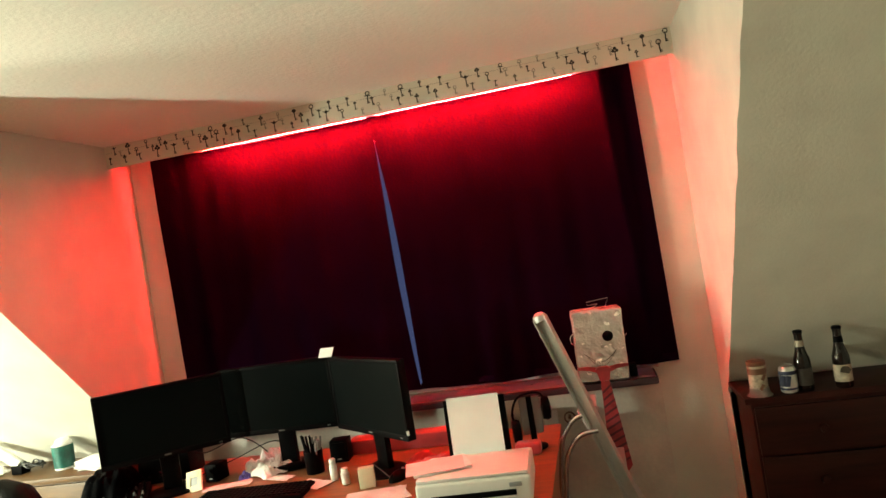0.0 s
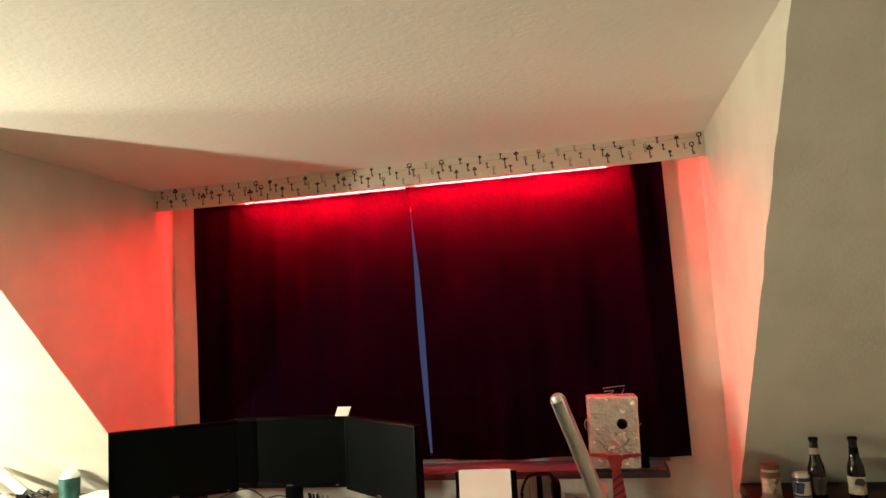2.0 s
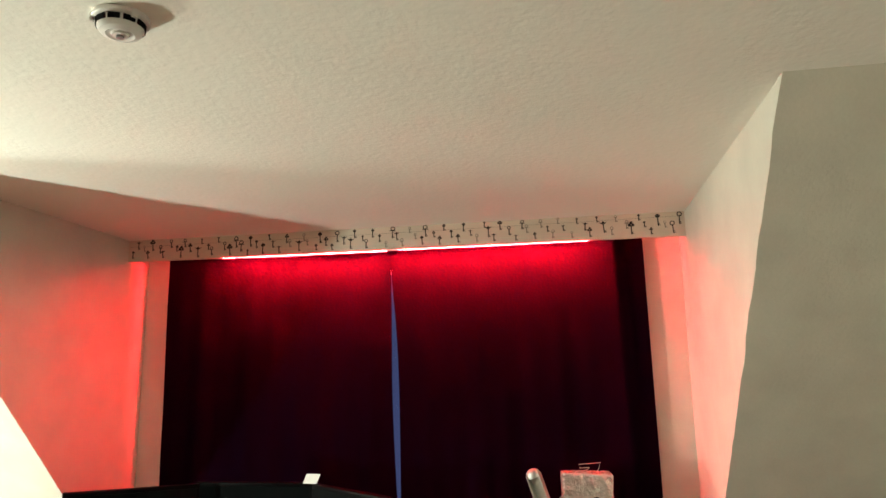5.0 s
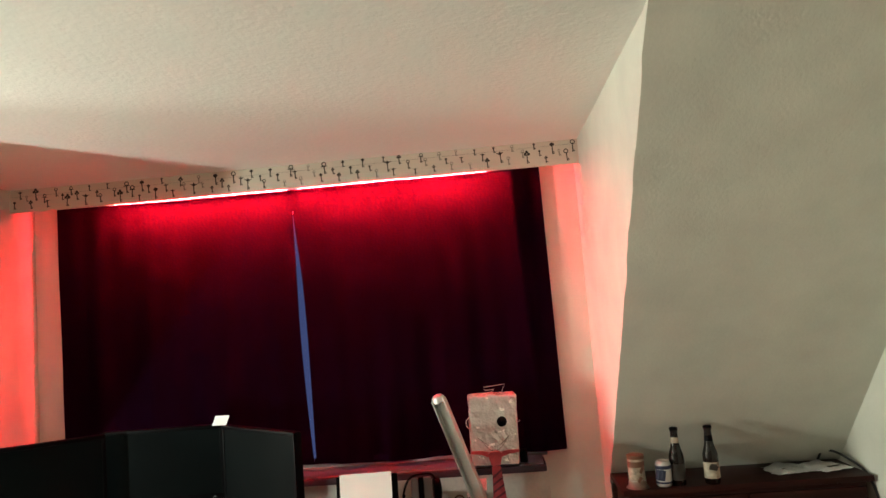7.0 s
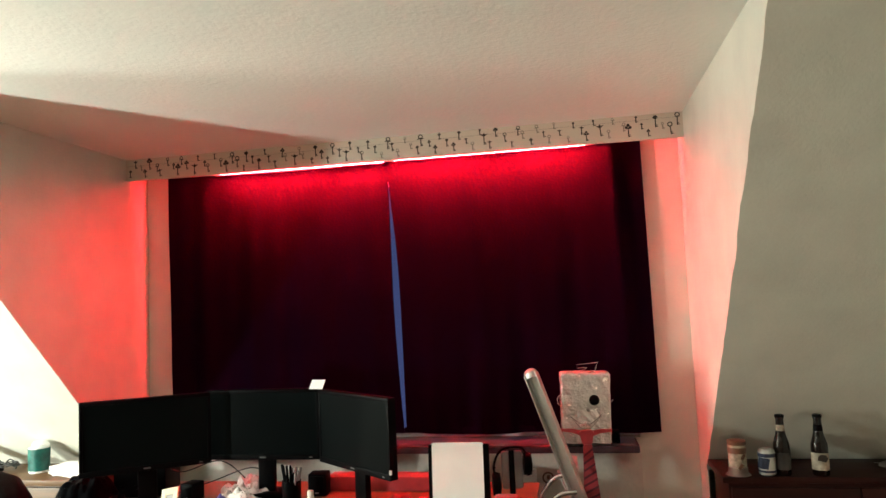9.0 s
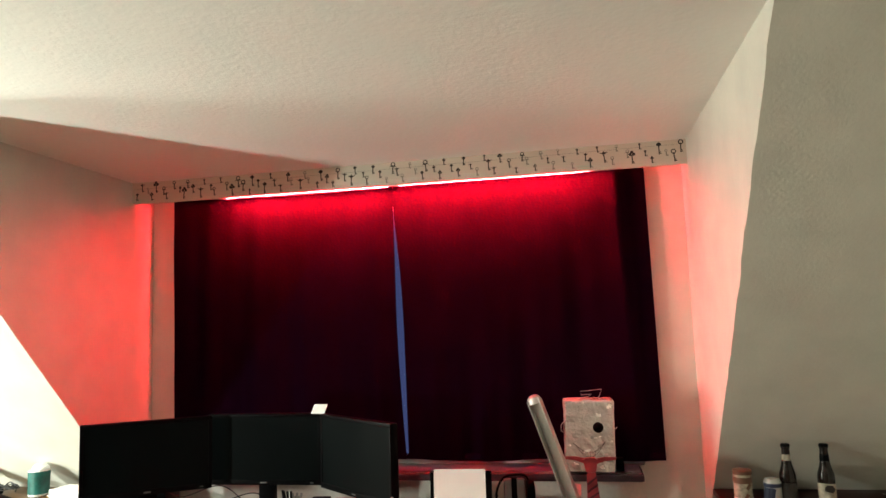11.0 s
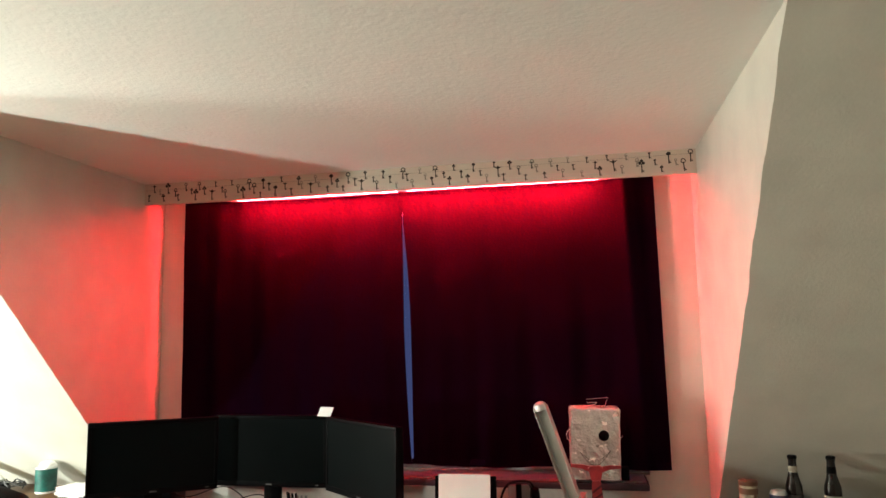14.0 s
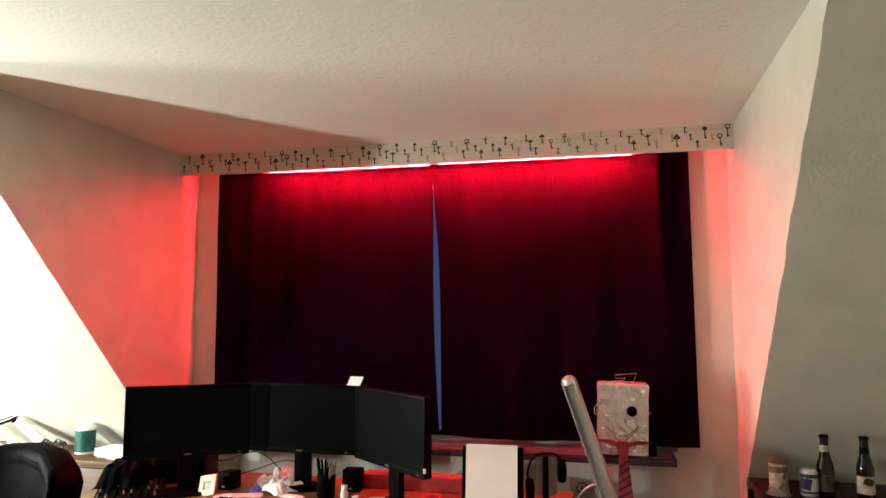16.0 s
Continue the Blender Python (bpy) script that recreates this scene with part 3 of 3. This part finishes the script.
# red box behind the monitors, black amplifier under the turned one
solid("red_box", bm_box(-.27, .25, -.37, -.27, DZ, DZ + .062, .006), M["red"], "long low red cloth-covered box on the desk", "box")
amp = thing("amplifier", "black amplifier box at the back of the desk", "amplifier", pose(-1.10, -.42, DZ, 0, 0, 12))
part("case", bm_box(-.13, .10, -.09, .10, .006, .135, .005), M["black"], amp)
for k in range(3):
    part("knob", moved(bm_lathe([(.010, 0), (.011, .003), (.009, .014), (.003, .015)], 14), pose(-.09 + .06 * k, -.09, .05, 90)), M["black"], amp)
for x in (-.11, .08):
    for y in (-.07, .08):
        part("foot", bm_lathe([(.009, 0), (.010, .0065)], 10), M["black"], amp, "", Matrix.Translation((x, y, 0)))

# headphones hanging on a stand
hp = thing("headphones", "black over-ear headphones resting on a stand", "headphones", pose(.57, -.52, DZ, 0, 0, 12))
part("band", bm_tube(smooth_path([(-.066, 0, .085), (-.072, 0, .15), (-.045, 0, .205), (0, 0, .218), (.045, 0, .212), (.064, 0, .18)]), .008, 8, flat=.6), M["black"], hp)
for s, z in ((-1, .075), (1, .15)):
    part("ear_cup", moved(bm_lathe([(.012, -.018), (.036, -.016), (.04, 0), (.036, .014), (.02, .018)], 20), pose(s * .064, 0, z, 0, 90) @ Matrix.Diagonal((1.2, .9, 1, 1))), M["black"], hp)
part("post", bm_lathe([(.05, 0), (.05, .008), (.012, .014), (.011, .205), (.015, .208)], 16), M["black"], hp)
part("backplate", bm_box(-.04, .045, .012, .02, .05, .20, .01), M["grey"], hp)
solid("red_pouch", bm_box(.50, .60, -.62, -.55, DZ, DZ + .045, .015, 3), M["red"], "small red cloth pouch on the desk", "pouch")

# small speakers
for x, y, a, h in ((-.835, -.53, -8, .076), (-.285, -.43, 6, .094)):
    sp = thing("speaker", "small black desktop speaker", "speaker", pose(x, y, DZ, 0, 0, a), group="desk speakers")
    w = h * .42
    part("cabinet", bm_box(-w, w, -.03, .05, 0, h, .004), M["black"], sp)
    part("grille", bm_box(-w + .008, w - .008, -.034, -.030, .012, h - .008, .003), M["black"], sp)
    part("badge", bm_box(-.008, .008, -.0355, -.034, .014, .019), M["grey"], sp)
# pen pot
pot = thing("pen_pot", "black mesh pen pot full of pens", "pen pot", pose(-.355, -.56, DZ))
part("cup", bm_lathe([(.036, 0), (.038, .004), (.040, .095), (.036, .095), (.034, .006)], 20), M["black"], pot)
for k in range(19):
    a, r = k * 2.4, .008 + .0014 * k
    part("pen", bm_tube([(r * .6 * math.cos(a), r * .6 * math.sin(a), .008), (r * 1.35 * math.cos(a), r * 1.35 * math.sin(a), .125 + .034 * (k * 7 % 5) / 4)], .0052, 7), M[("black", "grey", "black", "grey", "white")[k % 5]], pot)
# little white bottles
for x, y, h, r in ((-.225, -.68, .085, .016), (-.155, -.74, .062, .017)):
    bt = thing("pill_bottle", "small white plastic bottle standing on the desk", "bottle", pose(x, y, DZ), group="white bottles")
    part("body", bm_lathe([(r * .95, 0), (r, .003), (r, h * .66), (r * .72, h * .74)], 18), M["white"], bt)
    part("cap", bm_lathe([(r * .75, h * .75), (r * .78, h * .76), (r * .78, h * .98), (r * .7, h)], 18), M["white"], bt)
# upright cream block and white card with a hole
solid("cream_block", bm_box(-.03, .03, -.02, .02, 0, .075, .004), M["cream"], "cream card box standing on the desk", "box", pose(-.045, -.80, DZ, 0, 0, 16))
fr = thing("card_frame", "cream card frame with a square hole", "frame", pose(-.86, -.67, DZ + .002, -24, -12, -10) @ Matrix.Scale(1.25, 4))
part("frame", bm_join(bm_box(-.035, -.017, 0, .006, 0, .07, .001), bm_box(.017, .035, 0, .006, 0, .07, .001), bm_box(-.017, .017, 0, .006, 0, .02, .001), bm_box(-.017, .017, 0, .006, .048, .07, .001)), M["cream"], fr)
part("backing", bm_box(-.017, .017, .004, .006, .02, .048), M["grey"], fr)
# keyboard
kb = thing("keyboard", "black computer keyboard in front of the monitors", "keyboard", pose(-.52, -.80, DZ, 0, 0, 2))
part("body", bm_box(-.23, .23, -.075, .075, 0, .018, .005), M["black"], kb)
kme = mesh_of("key_cap", bm_box(-.0085, .0085, -.0085, .0085, 0, .007, .0015, 1), M["black"])
for r in range(6):
    for c in range(22):
        o = new("key_cap", kme)
        o.parent = kb
        o.location = (-.215 + c * .0205, .056 - r * .0215, .018)
# mixing console
mx = thing("mixing_desk", "small audio mixer with rows of knobs", "mixer", pose(-1.16, -.76, DZ, 7, 0, 30))
part("body", bm_box(-.13, .13, -.11, .11, 0, .035, .006), M["black"], mx)
knob = mesh_of("knob", bm_lathe([(.0065, 0), (.0065, .004), (.0045, .006), (.004, .014), (.002, .015)], 10), M["black"])
knob2 = mesh_of("knob", bm_lathe([(.0065, 0), (.0065, .004), (.0045, .006), (.004, .014), (.002, .015)], 10), M["dull"])
for r in range(6):
    for c in range(8):
        o = new("knob", knob2 if (r * 5 + c * 3) % 7 in (0, 3) else knob)
        o.parent = mx
        o.location = (-.11 + c * .031, -.085 + r * .033, .035)
for x in (-.06, .03):
    part("jack_plug", bm_tube([(x, .09, .03), (x, .09, .10)], .007, 10, taper=.8), M["grey"], mx)
# crumpled paper and cloth


def crumple(name, w, d, h, seed, material, label, category, m, group="", soft=1.0):
    bm = bmesh.new()
    bmesh.ops.create_grid(bm, x_segments=26, y_segments=20, size=0.5)
    for q in bm.verts:
        u, v_ = q.co.x, q.co.y
        e = max(0, 1 - (2 * u) ** 4) * max(0, 1 - (2 * v_) ** 4)
        f = (1 - soft) * .75 + soft * .9 * abs(noise.noise((u * 2.4 + seed, v_ * 2.4, seed))) + soft * (.42 * abs(noise.noise((u * 5.2, v_ * 5.2, seed))) + .22 * abs(noise.noise((u * 11, v_ * 11, seed))))
        q.co = Vector((u * w * (1 + .2 * noise.noise((v_ * 4, seed, 0))), v_ * d * (1 + .2 * noise.noise((u * 4, 0, seed))), .003 + h * (f * 1.3 * (.25 + .75 * e))))
    bmesh.ops.solidify(bm, geom=bm.faces[:], thickness=-0.0012)
    ob = solid(name, bm, material, label, category, m, group=group)
    if "paper" in material.name:
        ob.data.polygons.foreach_set("use_smooth", [False] * len(ob.data.polygons))
    return ob


crumple("crumpled_paper", .21, .13, .105, 3.1, M["pink"], "crumpled pale wrapping paper on the desk", "paper", pose(-.63, -.43, DZ, 12, 0, 20))
crumple("crumpled_paper", .16, .10, .05, 8.4, M["paper"], "crumpled white tissue on the desk", "paper", pose(-.60, -.53, DZ, 0, 0, -30))
crumple("red_cloth", .22, .18, .045, 1.7, M["red"], "crumpled red cloth beside the printer", "cloth", pose(.16, -.60, DZ, 0, 0, -12))
crumple("purple_trinket", .05, .04, .03, 2.2, M["purple"], "shiny violet trinket on the desk", "trinket", pose(-.68, -.56, DZ, 0, 0, 10))
for k, (x, y, w, d, a, mt) in enumerate(((-.72, -.64, .20, .07, 18, "pink"), (-.50, -.60, .12, .06, -20, "paper"), (.02, -.92, .22, .14, 12, "pink"), (-.30, -.72, .14, .09, -25, "paper"), (-1.0, -.60, .12, .09, 35, "paper"))):
    crumple("loose_sheet", w, d, .006, 4 + k, M[mt], "loose white sheet lying on the desk", "paper", pose(x, y, DZ + .001, 0, 0, a), "loose papers")
mouse = thing("mouse", "black computer mouse on the desk", "mouse", pose(.06, -.74, DZ, 0, 0, -20))
bm = bmesh.new()
bmesh.ops.create_uvsphere(bm, u_segments=18, v_segments=10, radius=1)
for q in bm.verts:
    q.co = Vector((q.co.x * .031, q.co.y * .055, max(0, q.co.z) * .034))
part("shell", bm, M["black"], mouse)
part("wheel", moved(bm_lathe([(.007, -.003), (.008, 0), (.007, .003)], 12), pose(0, .03, .027, 0, 90)), M["grey"], mouse)
for k, pts in enumerate((((-.95, -.45, DZ + .006), (-.80, -.40, DZ + .05), (-.62, -.36, DZ + .10), (-.50, -.40, DZ + .03), (-.46, -.46, DZ + .006)), ((.04, -.76, DZ + .006), (-.05, -.66, DZ + .03), (-.1, -.56, DZ + .012), (-.06, -.44, DZ + .006)),
                         ((-1.25, -.82, DZ + .006), (-1.28, -.66, DZ + .08), (-1.16, -.52, DZ + .13), (-1.05, -.46, DZ + .05), (-1.02, -.40, DZ + .006)), ((-1.02, -.52, DZ + .2), (-.94, -.44, DZ + .1), (-.78, -.36, DZ + .13), (-.64, -.32, DZ + .006)))):
    solid("cable", bm_tube(smooth_path(pts, 8), .0028, 7), M["cable"], "black cable trailing over the desk", "cable", group="desk cables")

# ---- low cabinet under the west slope ----
cab = thing("low_cabinet", "honey oak low cabinet under the roof slope", "cabinet")
part("top", bm_box(-2.75, -1.372, -.56, -.215, .805, .83, .004), M["oak"], cab)
part("body", bm_box(-2.72, -1.39, -.53, -.225, .06, .804, .003), M["oak"], cab)
for x in (-2.71, -2.27, -1.83):
    d = part("door", bm_box(x, x + .43, -.550, -.531, .08, .795, .004), M["oak"], cab)
    part("handle", moved(bm_lathe([(.006, 0), (.006, .012), (.013, .016), (.012, .024), (.004, .027)], 14), pose(x + .39, -.55, .62, 90)), M["chrome"], d)
part("plinth", bm_box(-2.70, -1.41, -.51, -.235, 0, .059), M["oak"], cab)
CZ = .83
jar = thing("teal_tub", "teal-labelled white plastic tub on the cabinet", "tub", pose(-1.70, -.40, CZ))
part("tub", bm_lathe([(.042, 0), (.045, .003), (.047, .115), (.043, .118)], 26), M["white"], jar)
part("label", bm_lathe([(.0460, .010), (.0480, .113), (.0470, .113), (.0450, .010)], 26, False), M["teal"], jar, "teal printed label")
part("tissue", moved(bm_lathe([(.02, 0), (.04, .012), (.03, .024), (.004, .03)], 9), pose(.008, 0, .116, 8, 10)), M["paper"], jar, "white tissue on top")
for k in range(9):
    solid("loose_sheet", bm_prism([(-.09, -.06), (.085, -.065), (.09, .06), (-.085, .062)], .003, "z"), M["paper"], "stacked white sheets on the cabinet", "paper",
          pose(-1.50 + .006 * (k * 3 % 4), -.42 + .005 * (k % 3), CZ + .0045 * k, 0, 0, (k * 37 % 40) - 20), group="stack of papers")
tang = thing("cable_tangle", "tangle of thin black cable on the cabinet", "cable", pose(-1.86, -.42, CZ))
r2 = random.Random(3)
for k in range(4):
    pts = [(.055 * math.cos(a + k) + r2.uniform(-.015, .015), .03 * math.sin(a + k) + r2.uniform(-.012, .012), .012 + .035 * abs(math.sin(a * 1.3 + k)) + r2.uniform(0, .015)) for a in [i * .9 for i in range(8)]]
    part("loop", bm_tube(smooth_path(pts, 5), .0032, 6), M["cable"], tang)
solid("walnut_trinket", bm_join(bm_lathe([(.012, 0), (.022, .012), (.020, .03), (.008, .04)], 14), moved(bm_lathe([(.008, 0), (.014, .01), (.004, .02)], 12), Matrix.Translation((.035, .01, 0)))),
      M["brown"], "small brown wooden trinket on the cabinet", "trinket", pose(-1.98, -.40, CZ))
crumple("crumpled_paper", .16, .10, .05, 6.6, M["paper"], "crumpled white paper on the cabinet", "paper", pose(-2.12, -.40, CZ))
# swing-arm lamp, without a bulb; the slope is lit by the other lamps
sw = thing("swing_arm_lamp", "black and white swing-arm desk lamp on the cabinet", "desk lamp")
part("clamp", bm_box(-1.97, -1.91, -.44, -.38, CZ, CZ + .045, .006), M["black"], sw)
part("lower_arm", bm_tube([(-1.94, -.41, CZ + .04), (-2.095, -.41, .975)], .026, 10), M["white"], sw)
part("lower_rod", bm_tube([(-1.95, -.43, CZ + .055), (-2.10, -.43, .995)], .003, 6), M["black"], sw)
part("elbow", moved(bm_lathe([(.014, -.02), (.016, 0), (.014, .02)], 12), pose(-2.10, -.42, .98, 90)), M["black"], sw)
part("upper_arm", bm_tube([(-2.10, -.42, .985), (-2.19, -.50, .945), (-2.28, -.64, .93)], .006, 8), M["black"], sw)
part("upper_rod", bm_tube([(-2.10, -.44, 1.0), (-2.19, -.52, .962), (-2.27, -.65, .945)], .003, 6), M["black"], sw)
part("head", moved(bm_lathe([(.02, -.14), (.045, -.11), (.07, -.06), (.068, -.06), (.043, -.108), (.018, -.136)], 24, False), Matrix.Translation((-2.30, -0.774, 1.05))), M["black"], sw)
part("stem", bm_tube([(-2.28, -.64, .93), (-2.30, -.74, .92)], .006, 8), M["black"], sw)
# floor lamp with a bare bulb
fl = thing("floor_lamp", "slim black floor lamp, switched on", "floor lamp", Matrix.Translation((LAMP_A[0], LAMP_A[1], 0)))
part("base", bm_lathe([(.13, 0), (.13, .015), (.03, .03)], 28), M["black"], fl)
part("pole", bm_tube([(0, 0, .02), (0, 0, LAMP_A[2] - .12)], .011, 12), M["black"], fl)
part("holder", bm_lathe([(.018, LAMP_A[2] - .125), (.022, LAMP_A[2] - .11), (.022, LAMP_A[2] - .06)], 16), M["black"], fl)

# made-up holder for the unseen west lamp, hung well above it
cl = thing("added_west_holder", "unseen white hanging holder added for the west lamp", "ceiling light", Matrix.Translation((LAMP_C[0], LAMP_C[1], HC)))
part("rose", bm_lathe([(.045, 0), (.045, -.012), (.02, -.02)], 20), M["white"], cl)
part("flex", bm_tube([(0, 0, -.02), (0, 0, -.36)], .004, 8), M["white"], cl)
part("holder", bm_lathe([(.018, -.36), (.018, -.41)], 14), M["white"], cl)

# ---- office chair ----
ch = thing("office_chair", "black leather office chair with armrests", "office chair", pose(-.815, -1.64, .035, 0, 0, 168))
bm = bm_box(-.26, .26, -.05, .06, .50, 1.10, .054, 7)
bmesh.ops.subdivide_edges(bm, edges=bm.edges[:], cuts=3, use_grid_fill=True)
for q in bm.verts:
    q.co.y += .10 * (q.co.x / .26) ** 2 - .012 * math.cos(q.co.z * 24) + .010 * noise.noise(q.co * 9) + .006 * noise.noise(q.co * 23)
    q.co.z -= .05 * (q.co.x / .26) ** 2 if q.co.z > .9 else 0
part("backrest", bm, M["leather"], ch)
part("seat", bm_box(-.26, .26, -.02, .46, .42, .52, .04, 4), M["leather"], ch)
for s in (-1, 1):
    part("armrest", bm_tube(smooth_path([(s * .28, .0, .50), (s * .31, .02, .66), (s * .31, .10, .72), (s * .31, .30, .72), (s * .30, .36, .66), (s * .27, .36, .48)]), .018, 10), M["black"], ch)
part("column", bm_lathe([(.03, .08), (.03, .30), (.05, .42)], 16), M["chrome"], ch)
for k in range(5):
    a = k * 2 * math.pi / 5
    leg = part("leg", bm_tube([(0, .2, .10), (.28 * math.cos(a), .2 + .28 * math.sin(a), .065)], .022, 8, taper=.7), M["black"], ch)
    part("caster", moved(bm_lathe([(.026, -.018), (.028, 0), (.026, .018)], 14), pose(.28 * math.cos(a), .2 + .28 * math.sin(a), .028, 90)), M["black"], leg)

# ---- dresser under the east slope ----
dr = thing("dresser", "dark reddish mahogany dresser against the sloping wall", "dresser")
TZ = .848
part("top", bm_box(1.368, 2.325, -.545, -.235, TZ - .024, TZ, .005), M["mahogany"], dr)
part("body", bm_box(1.392, 2.305, -.520, -.24, .05, TZ - .025, .003), M["mahogany"], dr)
for k in range(4):
    z0 = .07 + k * .186
    for x0 in ((1.40, 1.852) if k == 3 else (1.40,)):
        x1 = x0 + (.444 if k == 3 else .897)
        d = part("drawer", bm_box(x0, x1, -.538, -.521, z0, z0 + .178, .004), M["mahogany"], dr)
        for x in ((x0 + x1) / 2,) if k == 3 else (x0 + .2, x1 - .2):
            part("knob", moved(bm_lathe([(.007, 0), (.007, .012), (.016, .018), (.014, .027), (.004, .03)], 14), pose(x, -.538, z0 + .09, 90)), M["mahogany"], d)
for x in (1.40, 2.25):
    part("foot", bm_box(x, x + .05, -.51, -.25, 0, .049, .004), M["mahogany"], dr)


def bottle(x, y, turn, label, paper="label"):
    b = thing("beer_bottle", label, "bottle", pose(x, y, TZ, 0, 0, turn) @ Matrix.Diagonal((1.13, 1.13, 1.04, 1)), group="beer bottles")
    part("glass", bm_lathe([(.023, 0), (.0258, .004), (.0262, .098), (.0252, .112), (.0208, .128), (.0165, .144), (.0142, .160), (.0126, .19), (.0124, .201), (.0140, .202), (.0140, .206)], 28), M["amber"], b)
    part("crown_cap", bm_lathe([(.0142, .2065), (.0150, .207), (.0148, .213), (.012, .216)], 20), M["black"], b)
    part("label", bm_lathe([(.0266, .022), (.0266, .082), (.0263, .082), (.0263, .022)], 28, False), M[paper], b, "worn cream paper label" if paper == "label" else "dark brown paper label")
    part("print", bm_join(*[bm_prism([(-.016, z - .002), (.009, z - .010), (.017, z + s - .002), (.010, z + s + .010), (-.006, z + .018), (-.014, z + .010)], .001) for z, s in ((.060, .006),)]), M["ink"], b, "", Matrix.Translation((0, -.0278, 0)))
    part("neck_label", bm_lathe([(.0150, .158), (.0136, .180), (.0133, .180), (.0147, .158)], 24, False), M["label"] if turn else M["black"], b)
    return b


bottle(1.594, -.506, 12, "dark brown beer bottle with a pale neck label", "dark_label")
bottle(1.725, -.512, 0, "dark brown beer bottle with a cream label")
tin = thing("cocoa_tin", "cream food canister with a brown lid", "canister", pose(1.434, -.503, TZ, 0, 0, 8))
part("tin", bm_lathe([(.032, 0), (.033, .003), (.033, .112), (.031, .114)], 26), M["label"], tin)
part("lid", bm_lathe([(.0335, .113), (.0345, .115), (.0345, .128), (.031, .130)], 26), M["brown"], tin)
part("print", bm_join(*[moved(bm_box(-.006, .006, -.0345, -.0335, -.012, .012), pose(0, 0, .035 + .036 * k, 0, 35, 20 * math.sin(k) )) for k in range(2)], bm_lathe([(.0335, .010), (.0335, .026)], 26, False), bm_lathe([(.0335, .082), (.0335, .104)], 26, False)), M["brown"], tin)
part("film", moved(bm_lathe([(.046, 0), (.04, .006), (.036, .012), (.034, .03)], 15), Matrix.Translation((0, 0, .0))), M["film"], tin, "torn clear film wrapper")
can = thing("drink_can", "white and blue aluminium drink can", "can", pose(1.537, -.512, TZ, 0, 0, -10))
part("can", bm_lathe([(.022, 0), (.030, .006), (.031, .010), (.031, .086), (.025, .098), (.0235, .100), (.0235, .098), (.021, .097)], 28), M["alu"], can)
part("band", bm_lathe([(.0312, .070), (.0312, .084), (.0306, .084), (.0306, .070)], 28, False), M["blue"], can, "navy printed band")
part("stripe", bm_lathe([(.0312, .014), (.0312, .022), (.0306, .022), (.0306, .014)], 28, False), M["blue"], can)
part("print", bm_join(*[moved(bm_box(-.0105, .0105, -.0320, -.0308, -.022, .018), pose(0, 0, .050, 0, 12, a)) for a in (-48, -28, -8)]), M["blue"], can, "navy printed panel")
crumple("plastic_wrapper", .30, .13, .035, 2.9, M["film"], "crumpled clear plastic wrapper on the dresser", "wrapper", pose(2.13, -.39, TZ, 0, 0, 4))
for k, (x, y, a, mt) in enumerate(((2.05, -.41, 12, "paper"), (2.16, -.38, -8, "paper"), (2.22, -.42, 20, "paper"))):
    crumple("magazine", .14, .10, .012, 9 + k, M[mt], "crumpled white printed leaflet on the dresser", "leaflet", pose(x, y, TZ + .002 * k, 0, 0, a), "leaflets")
    solid("leaflet_print", bm_box(-.03, .03, -.006, .006, 0, .0012), M["ink"], "dark print bar on a leaflet", "print", pose(x + .01, y - .01, TZ + .016, 0, 0, a))
solid("cable", bm_tube(smooth_path([(2.22, -.30, TZ + .006), (2.27, -.27, TZ + .045), (2.315, -.36, TZ + .03), (2.333, -.50, TZ - .03), (2.333, -.56, TZ - .25), (2.33, -.57, .02)], 8), .005, 8), M["cable"],
      "black cable falling over the dresser end", "cable")

# made-up lump standing in for the shade at the desk's west end
crumple("dark_filler", .21, .28, .17, 7.3, M["leather"], "black lump added to darken the gap between cabinet and monitor", "bag", pose(-1.255, -.66, DZ, 0, 0, 20), soft=.35)

# ---- smoke alarm ----
sm = thing("smoke_alarm", "white round smoke alarm on the ceiling", "smoke alarm", pose(-.056, -2.205, HC, 180, 0, 0))
part("base", bm_lathe([(.056, 0), (.056, .008), (.052, .011)], 32), M["white"], sm)
part("cover", bm_lathe([(.046, .011), (.045, .026), (.040, .034), (.028, .038), (.024, .036), (.018, .036), (.016, .040), (.003, .041)], 32), M["white"], sm)
for k in range(10):
    a = 2 * math.pi * k / 10
    part("vent", moved(bm_box(-.0115, .0115, -.002, .002, .0125, .0235), pose(.0455 * math.cos(a), .0455 * math.sin(a), 0, 0, 0, math.degrees(a) + 90)), M["black"], sm)
for k in range(3):
    a = .5 + 2 * math.pi * k / 3
    part("lug", moved(bm_box(-.006, .006, -.004, .004, .0, .018, .002), pose(.054 * math.cos(a), .054 * math.sin(a), 0, 0, 0, math.degrees(a) + 90)), M["white"], sm)
part("button", bm_lathe([(.008, .0405), (.008, .044), (.006, .045)], 18), M["grey"], sm)
